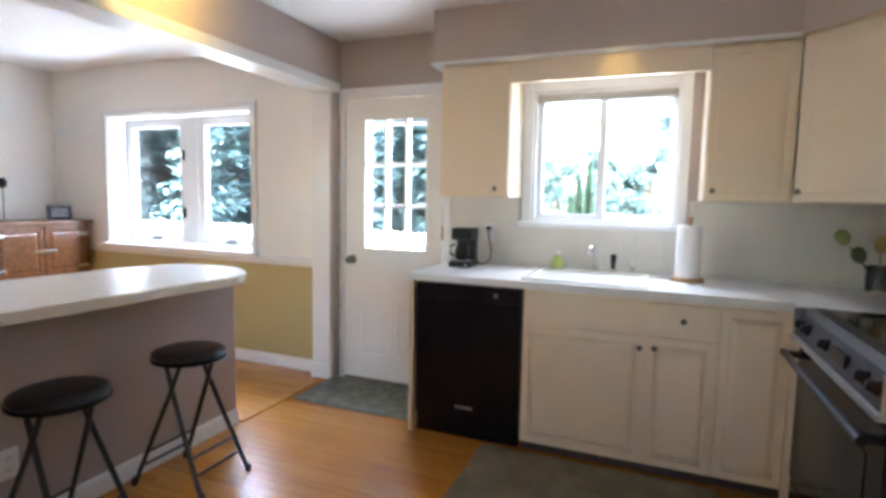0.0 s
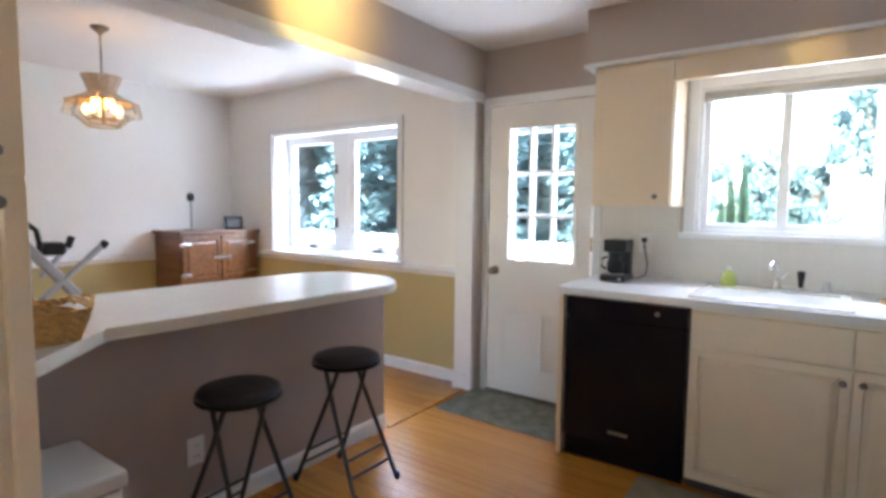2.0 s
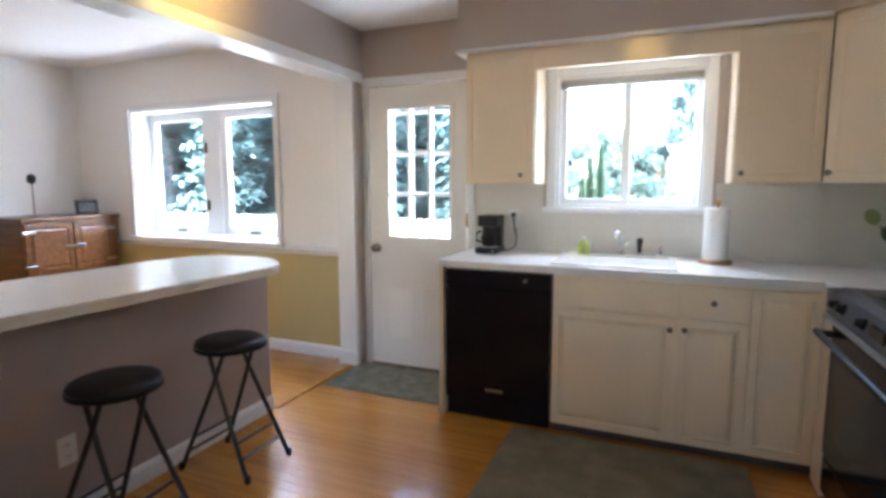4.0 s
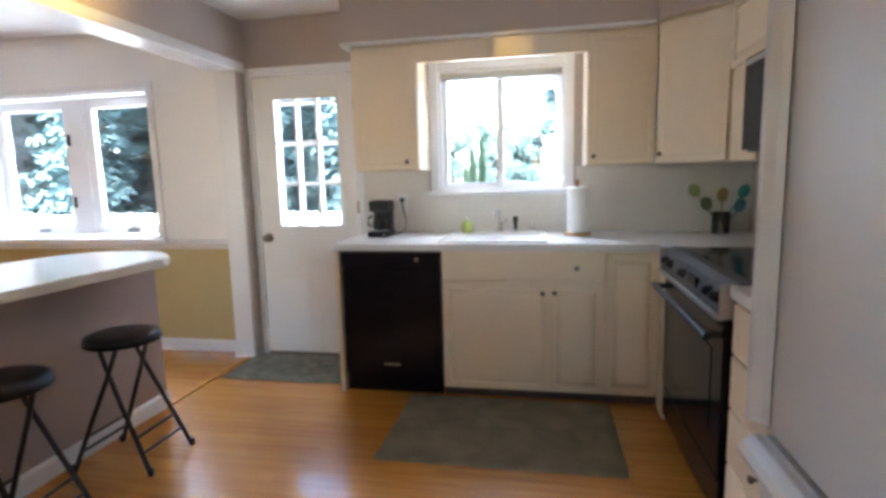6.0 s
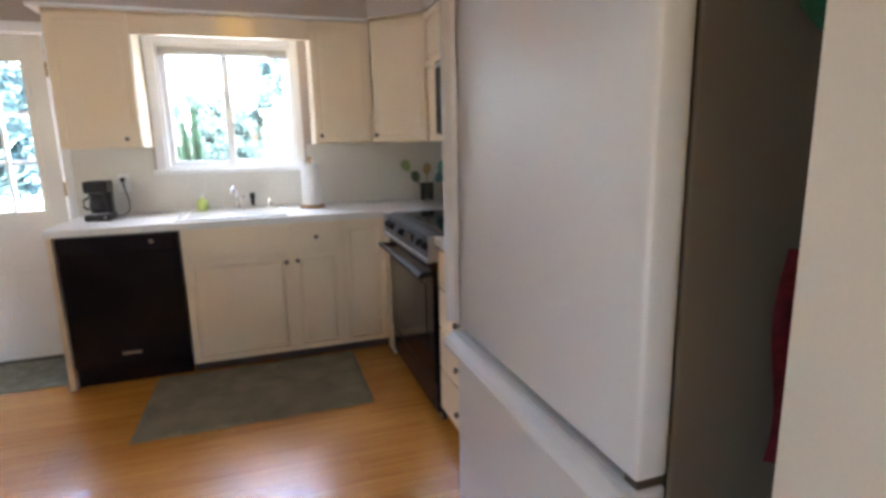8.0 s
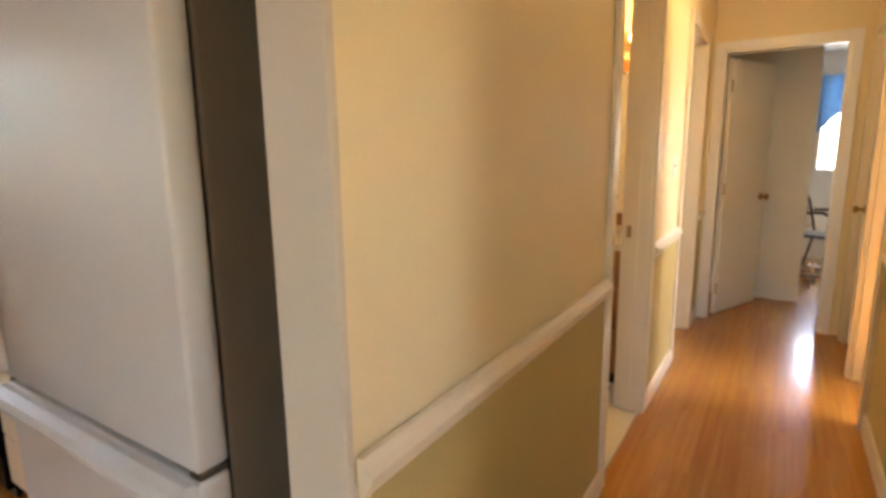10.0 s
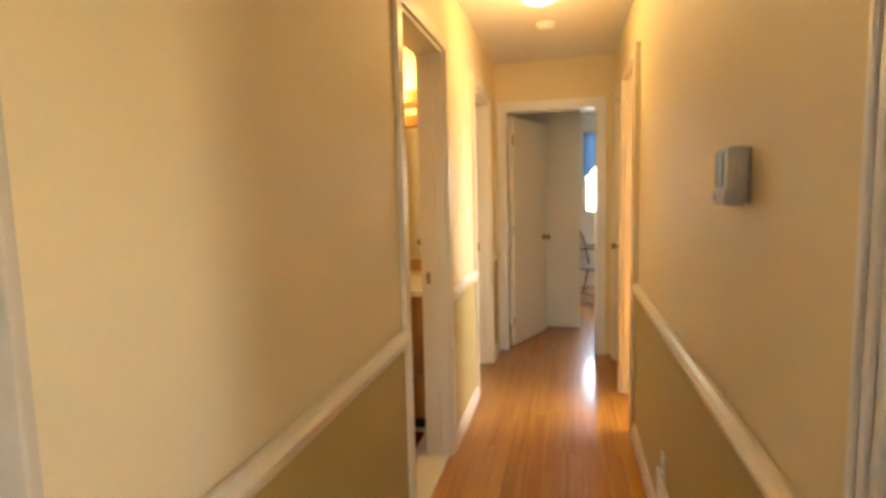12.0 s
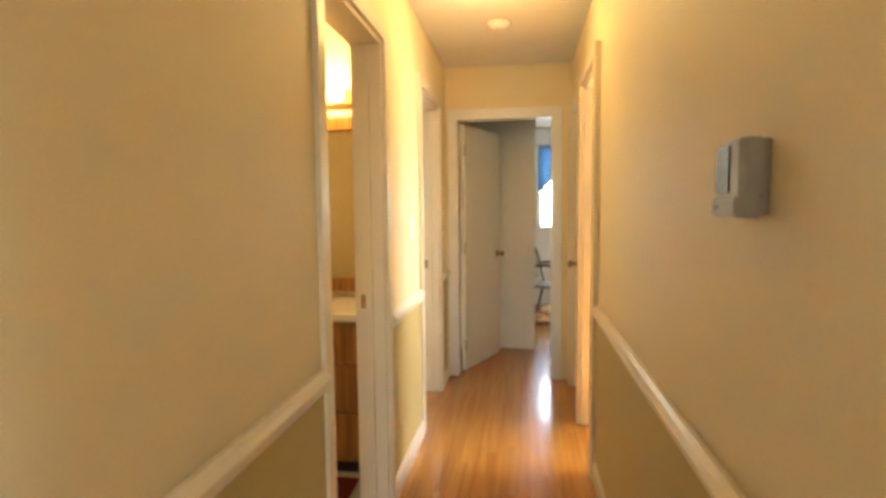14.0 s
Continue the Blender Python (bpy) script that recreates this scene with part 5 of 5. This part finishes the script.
structure("wall_bath_east", wall_y(4.55, 4.63, -3.49, 0.0, CH), CREAM_WALL, "plain cream bathroom wall", "wall")
structure("wall_bath_north", wall_x(-1.28, -1.2, 2.66, 4.55, CH), CREAM_WALL, "plain cream bathroom wall", "wall")
structure("bath_floor", blk(2.66, 4.55, -3.49, -1.28, 0.0, 0.006), TILE, "pale bathroom tile floor", "floor")
structure("bath_threshold", blk(3.15, 3.806, -3.615, -3.49, 0.0, 0.014, 0.003), TILE, "pale stone bathroom threshold", "threshold")
MAT_RED = mat("dark_red_bath_mat_pile", (0.17, 0.03, 0.02), 0.95, var=0.3, scale=12, fine=160, bump=0.1, spec=0.1)
bmat = thing("bath_mat", "dark red bath mat on the bathroom floor", "bath mat")
part("pile", blk(3.30, 4.02, -3.42, -2.75, 0.006, 0.022, 0.007), MAT_RED, bmat)
va = thing("bathroom_vanity", "golden oak vanity with a white sink top", "vanity")
part("cabinet", blk(4.04, 4.545, -3.46, -2.55, 0.09, 0.80, 0.003), VANITY_WOOD, va)
part("toe_kick", blk(4.10, 4.54, -3.46, -2.55, 0, 0.09), BLACK_PLASTIC, va)
for z0, z1 in ((0.60, 0.78), (0.36, 0.58), (0.12, 0.34)):
    bm = panel(0.30, z1 - z0, routed=False)
    bm.transform(pose(4.04, -3.145, z0, 0, 0, -90))
    part("drawer", bm, VANITY_WOOD, va)
bm = panel(0.50, 0.66)
bm.transform(pose(4.04, -2.58, 0.12, 0, 0, -90))
part("door", bm, VANITY_WOOD, va)
part("sink_top", blk(4.01, 4.548, -3.475, -2.53, 0.80, 0.835, 0.006), PORCELAIN, va, "white cultured-marble top")
part("basin", lathe(BM(), [(0.21, 0.001), (0.20, 0.012), (0.17, 0.004), (0.05, 0.002)], (4.27, -3.0, 0.835), 28, cap=False), PORCELAIN, va)
part("tap", tube(BM(), [(4.46, -3.10, 0.835), (4.46, -3.10, 0.92), (4.38, -3.08, 0.93)], 0.012, 8), CHROME, va)
mc = thing("mirror_cabinet", "oak-framed bathroom mirror cabinet", "mirror")
MIRROR = mat("mirror_silver", (0.9, 0.9, 0.9), 0.02, 1.0, var=0.0, bump=0.0)
part("mirror", blk(4.525, 4.535, -3.44, -2.60, 0.95, 1.78), MIRROR, mc)
part("frame", blk(4.50, 4.55, -3.46, -2.58, 0.87, 0.945, 0.004), VANITY_WOOD, mc)
part("frame", blk(4.48, 4.55, -3.46, -2.58, 1.785, 1.86, 0.004), VANITY_WOOD, mc)
lb = thing("vanity_light", "bathroom light bar with round lit bulbs", "wall lamp")
part("bar", blk(4.50, 4.55, -3.42, -2.62, 1.93, 2.01, 0.006), BRASS, lb)
for y in (-3.36, -3.20, -3.04, -2.88):
    bm = bmesh.new()
    bmesh.ops.create_uvsphere(bm, u_segments=16, v_segments=10, radius=0.042, matrix=Matrix.Translation((4.455, y, 1.97)))
    part("bulb", bm, BULB, lb, "lit round bulb", smooth=True).visible_shadow = False

# ---------------------------------------------------------------- bedrooms beyond
structure("wall_bedroom_east", wall_y(6.75, 6.9, -3.49, 0, CH, [(-3.40, -2.2, 0.95, 2.0)]), CREAM_WALL, "plain bedroom wall with a bright window", "wall")
structure("wall_far_room", wall_y(6.60, 6.70, -4.33, HN, CH), DINING_WALL, "pale wall inside the end room", "wall")
structure("wall_far_east", wall_y(9.0, 9.15, -6.6, -3.49, CH, [(-5.30, -4.47, 1.08, 2.1)]), DINING_WALL, "pale far room wall with a window", "wall")
structure("wall_far_north", wall_x(HN, -3.49, 6.9, 9.15, CH), DINING_WALL, "plain pale far room wall", "wall")
structure("wall_far_south", wall_x(-6.75, -6.6, 3.2, 9.15, CH, [(4.05, 5.05, 0.9, 2.05)]), DINING_WALL, "plain pale wall closing the far rooms", "wall")
structure("wall_side_room_east", wall_y(5.73, 5.84, -6.6, HS - 0.12, CH), CREAM_WALL, "plain cream wall", "wall")
for x, y0, y1, nm in ((6.75, -3.40, -2.2, "window_3"), (9.0, -5.30, -4.47, "window_4")):
    w = thing(nm, "white framed bedroom window, bright with daylight", "window", kind="structure")
    za, zb = (0.95, 2.0) if nm == "window_3" else (1.08, 2.1)
    bm = BM()
    for a, b, c, d in ((y0 - 0.06, y0, za - 0.06, zb + 0.06), (y1, y1 + 0.06, za - 0.06, zb + 0.06), (y0, y1, za - 0.06, za), (y0, y1, zb, zb + 0.06)):
        box(bm, x - 0.018, x, a, b, c, d, 0.003)
    part("casing", bm, TRIM, w)
    part("meeting_rail", blk(x + 0.05, x + 0.09, y0, y1, (za + zb) / 2 - 0.02, (za + zb) / 2 + 0.02, 0.003), TRIM, w)
    o = part("pane", blk(x + 0.068, x + 0.072, y0, y1, za, zb), PANE, w)
    o.visible_shadow = False
vl = thing("window_valance", "blue cloth valance over the far window", "curtain")
bm = BM()
n = 24
up, dn = [], []
for i in range(n + 1):
    y = -4.42 - 0.95 * i / n
    xx = 8.955 - 0.012 * math.sin(i * 1.9)
    up.append(bm.verts.new((xx, y, 2.16)))
    dn.append(bm.verts.new((xx - 0.01, y, 1.50 + 0.35 * abs(math.sin(math.pi * i / n)))))
for i in range(n):
    bm.faces.new((up[i], up[i + 1], dn[i + 1], dn[i]))
bmesh.ops.solidify(bm, geom=bm.faces[:], thickness=0.006)
part("cloth", bm, mat("blue_curtain_cloth", (0.16, 0.30, 0.46), 0.8, var=0.15, scale=15), vl, smooth=True)
part("rod", tube(BM(), [(8.965, -4.40, 2.165), (8.965, -5.40, 2.165)], 0.01, 8), TRIM, vl)
rc = thing("rocking_chair", "dark bentwood rocking chair in the far room", "chair", (7.95, -4.50, 0), 68)
DARKWOOD = wood("dark_bentwood", (0.035, 0.018, 0.010), (0.075, 0.038, 0.02), 0.35, 0.3, vary=0.1)
for sy in (-0.24, 0.24):
    part("rocker", tube(BM(), [(-0.42, sy, 0.14), (-0.25, sy, 0.04), (0.0, sy, 0.014), (0.25, sy, 0.04), (0.42, sy, 0.12)], 0.014, 8), DARKWOOD, rc)
    part("back_bow", tube(BM(), [(0.20, sy, 0.05), (0.12, sy, 0.42), (0.20, sy, 0.75), (0.30, sy * 0.8, 1.0)], 0.015, 8), DARKWOOD, rc)
    part("arm", tube(BM(), [(0.15, sy, 0.66), (-0.10, sy, 0.68), (-0.26, sy, 0.60), (-0.22, sy, 0.42), (-0.16, sy, 0.04)], 0.014, 8), DARKWOOD, rc)
part("crest", tube(BM(), [(0.30, -0.19, 1.0), (0.31, 0, 1.03), (0.30, 0.19, 1.0)], 0.016, 8), DARKWOOD, rc)
part("seat", blk(-0.22, 0.18, -0.22, 0.22, 0.41, 0.44, 0.012), DARKWOOD, rc)
bm = blk(-0.012, 0.012, -0.19, 0.19, 0.0, 0.5, 0.006)
bm.transform(pose(0.15, 0, 0.48, 0, 14, 0))
part("back_panel", bm, mat("pale_cane", (0.42, 0.36, 0.26), 0.7, var=0.2, scale=60, fine=200, bump=0.03), rc, "pale woven cane")

# ---------------------------------------------------------------- tiled splashback
ts = tagged(new("backsplash", mesh_of("backsplash", wall_x(-0.006, -0.001, -0.04, 2.459, 1.345, [(0.42, 1.40, 1.165, 1.345)], 0.935), GROUT)), "white tile splashback between counter and cabinets", "splashback", kind="structure")
TW = 0.108
tm = mesh_of("tile", blk(0.0008, TW - 0.0008, -0.0025, 0, 0.0008, TW - 0.0008, 0.0010, 1), TILE)
z = 0.937
while z < 1.32:
    x = -0.035
    while x + TW < 2.458:
        if not (x + TW > 0.42 and x < 1.40 and z + TW > 1.165):
            o = new("tile", tm)
            o.parent = ts
            o.location = (x, -0.006, z)
        x += TW
    z += TW

# ---------------------------------------------------------------- outside
structure("ground", blk(-60, 60, 0.16, 160, -0.5, -0.35), GRASS, "sunlit lawn behind the house", "lawn")

DRIVE = mat("pale_concrete", (0.52, 0.50, 0.46), 0.85, var=0.12, scale=0.6, fine=30, bump=0.02)
structure("driveway", blk(-2.6, 14, 4.6, 26.0, -0.35, -0.33), DRIVE, "sunlit pale concrete yard", "driveway")


def conifer(place, height, radius, seed, material, name, label, tiers=34, taper=0.85, lush=1.0):
    rnd = random.Random(seed)
    t = thing(name, label, "tree", place)
    part("trunk", tube(BM(), [(0, 0, 0), (0.03, 0, height * 0.5), (0, 0, height * 0.97)], radius * 0.07, 8, 0.012), BARK, t)
    bm = BM()
    for i in range(tiers):
        f = i / tiers
        z = height * (0.06 + 0.93 * f)
        r = radius * (1 - f) ** taper + 0.06
        k = max(8, int(30 * (1 - f) + 8))
        for j in range(k):
            a = 2 * math.pi * (j + rnd.random() * 0.8) / k
            rr = r * rnd.uniform(0.65, 1.1)
            droop = rnd.uniform(0.12, 0.3) * rr
            lift = rnd.uniform(-0.6, 0.6) * height / tiers
            d = Vector((math.cos(a), math.sin(a), 0))
            s = Vector((-d.y, d.x, 0))
            n = max(4, int(rr / 0.10))
            for q in range(n):
                u = (q + 0.5) / n
                c = d * rr * u + Vector((0, 0, z + lift - droop * u * u + rnd.uniform(-0.05, 0.05)))
                w = (0.06 + 0.09 * (1 - u)) * rnd.uniform(0.7, 1.3) * (0.6 + radius * 0.25) * lush
                for side in (-1, 1):
                    tip = c + s * side * w * 1.5 + d * w * rnd.uniform(0.3, 1.0) + Vector((0, 0, rnd.uniform(-0.14, 0.05)))
                    b1, b2 = c + d * w * 0.55, c - d * w * 0.5
                    v = [bm.verts.new(p) for p in (b2, tip - d * w * 0.35, tip, b1)]
                    bm.faces.new(v)
    part("crown", bm, material, t)
    return t


def broadleaf(place, height, radius, seed):
    rnd = random.Random(seed)
    t = thing("tree", "leafy green tree beyond the lawn", "tree", place)
    bm = tube(BM(), [(0, 0, 0), (0.1, 0, height * 0.35), (0.0, 0.1, height * 0.7)], radius * 0.09, 8, 0.05)
    for k in range(6):
        a = k * 1.05
        tube(bm, [(0.05, 0, height * (0.3 + 0.05 * k)), (math.cos(a) * radius * 0.6, math.sin(a) * radius * 0.6, height * (0.5 + 0.06 * k))], 0.07, 6, 0.02)
    part("trunk", bm, BARK, t)
    bm = BM()
    lobes = [(Vector((rnd.gauss(0, radius * 0.45), rnd.gauss(0, radius * 0.45), height * rnd.uniform(0.30, 0.95))), radius * rnd.uniform(0.22, 0.55)) for _ in range(30)]
    for c, r in lobes:
        for _ in range(230):
            u = Vector((rnd.gauss(0, 1), rnd.gauss(0, 1), rnd.gauss(0, 1))).normalized()
            p = c + u * r * rnd.uniform(0.35, 1.2)
            q = Euler((rnd.uniform(0, 6), rnd.uniform(0, 6), rnd.uniform(0, 6))).to_matrix()
            s = rnd.uniform(0.10, 0.21) * (0.5 + height * 0.07)
            bm.faces.new([bm.verts.new(p + q @ Vector(o) * s) for o in ((-1, 0, 0), (0, -0.5, 0), (1, 0, 0.1), (0, 0.5, 0))])
    part("crown", bm, LEAF, t)
    return t


conifer((-7.2, 6.6, -0.33), 8.5, 2.5, 11, SPRUCE, "spruce_tree", "large blue spruce outside the dining window", tiers=32, lush=1.25)
conifer((-4.6, 9.6, -0.35), 8.0, 2.3, 12, SPRUCE, "spruce_tree", "blue spruce seen through dining window and door", tiers=26)
conifer((-12.2, 8.0, -0.35), 9.0, 2.8, 13, SPRUCE, "spruce_tree", "tall blue spruce farther along the lawn", tiers=44, lush=1.1)
conifer((-3.9, 7.2, -0.35), 5.2, 1.9, 15, SPRUCE, "spruce_tree", "young blue spruce behind the picket fence", tiers=30, lush=1.4)
conifer((-4.6, 14.5, -0.35), 8.5, 2.5, 14, SPRUCE, "spruce_tree", "blue spruce behind the fence")
for x, y, h, s in ((-1.46, 15.0, 1.9, 21), (-1.24, 15.2, 2.6, 22), (-0.88, 15.0, 3.1, 23)):
    conifer((x, y, -0.35), h, 0.26, s, CEDAR, "arborvitae", "narrow clipped green arborvitae", tiers=44, taper=0.9, lush=0.6)
broadleaf((-1.55, 29, -0.35), 4.7, 0.95, 30)
broadleaf((-0.35, 31, -0.35), 4.3, 1.1, 35)
broadleaf((0.75, 30, -0.35), 3.9, 1.1, 36)
broadleaf((2.9, 29, -0.35), 9.2, 1.7, 31)
broadleaf((7.5, 34, -0.35), 10.0, 4.0, 32)
broadleaf((-5.2, 33, -0.35), 5.0, 1.6, 33)
broadleaf((-9.5, 36, -0.35), 12.0, 4.4, 34)

fe = thing("picket_fence", "white picket fence across the back lawn", "fence")
for z in (0.15, 0.65):
    part("rail", blk(-14, 6, 4.10, 4.14, z, z + 0.08), FENCE, fe)
x = -13.9
pk = mesh_of("picket", prism(BM(), [(-0.035, -0.01), (0.035, -0.01), (0.035, 0.01), (-0.035, 0.01)], 0, 1.15, 0), FENCE)
while x < 5.9:
    o = new("picket", pk)
    o.parent = fe
    o.location = (x, 4.09, -0.35)
    x += 0.12

# ---------------------------------------------------------------- floor
fl = structure("floor", blk(WX - 0.1, 9.5, -6.7, 0.14, -0.05, -0.006), OAK_GAP, "golden oak strip floor", "floor")
PW = 0.0572
rnd = random.Random(77)
singles, rest = [], []
row, y = 0, -6.6
while y < 0.0:
    x = WX - rnd.uniform(0, 0.9)
    while x < 9.4:
        n = rnd.choice((0.5, 0.7, 0.9, 1.1, 1.4))
        a, b = max(x, WX), min(x + n, 9.4)
        if b - a > 0.02:
            c = (a + b) / 2
            near = (-0.55 < c < 1.75 and -3.3 < y < -0.65) or (1.75 < c < 4.3 and HS < y < HN - 0.03)
            (singles if near else rest).append((a, b, y))
        x += n
    y += PW


def plank_verts(a, b, y0, z=0.0):
    g, e = 0.0002, 0.0006
    lo = [(a + g, y0 + g, -0.006), (b - g, y0 + g, -0.006), (b - g, y0 + PW - g, -0.006), (a + g, y0 + PW - g, -0.006)]
    mid = [(x, yy, -0.0005) for x, yy, _ in lo]
    hi = [(a + e, y0 + e, z), (b - e, y0 + e, z), (b - e, y0 + PW - e, z), (a + e, y0 + PW - e, z)]
    return lo + mid + hi


PLANK_FACES = [(8, 9, 10, 11)] + [(k + i, k + (i + 1) % 4, k + 4 + (i + 1) % 4, k + 4 + i) for k in (0, 4) for i in range(4)]
meshes = {}
for a, b, y in singles[:300]:
    key = round(b - a, 3)
    if key not in meshes:
        me = bpy.data.meshes.new("plank")
        me.from_pydata(plank_verts(0, b - a, 0), [], PLANK_FACES)
        me.materials.append(PLANK)
        meshes[key] = me
    o = new("plank", meshes[key])
    o.parent = fl
    o.location = (a, y, 0)
vs, fs = [], []
for a, b, y in singles[300:] + rest:
    k = len(vs)
    vs += plank_verts(a, b, y)
    fs += [tuple(k + i for i in f) for f in PLANK_FACES]
me = bpy.data.meshes.new("planks")
me.from_pydata(vs, [], fs)
me.materials.append(PLANK_JOINED)
o = new("planks", me)
o.parent = fl
tagged(o, "golden oak floor strips", kind="stuff")
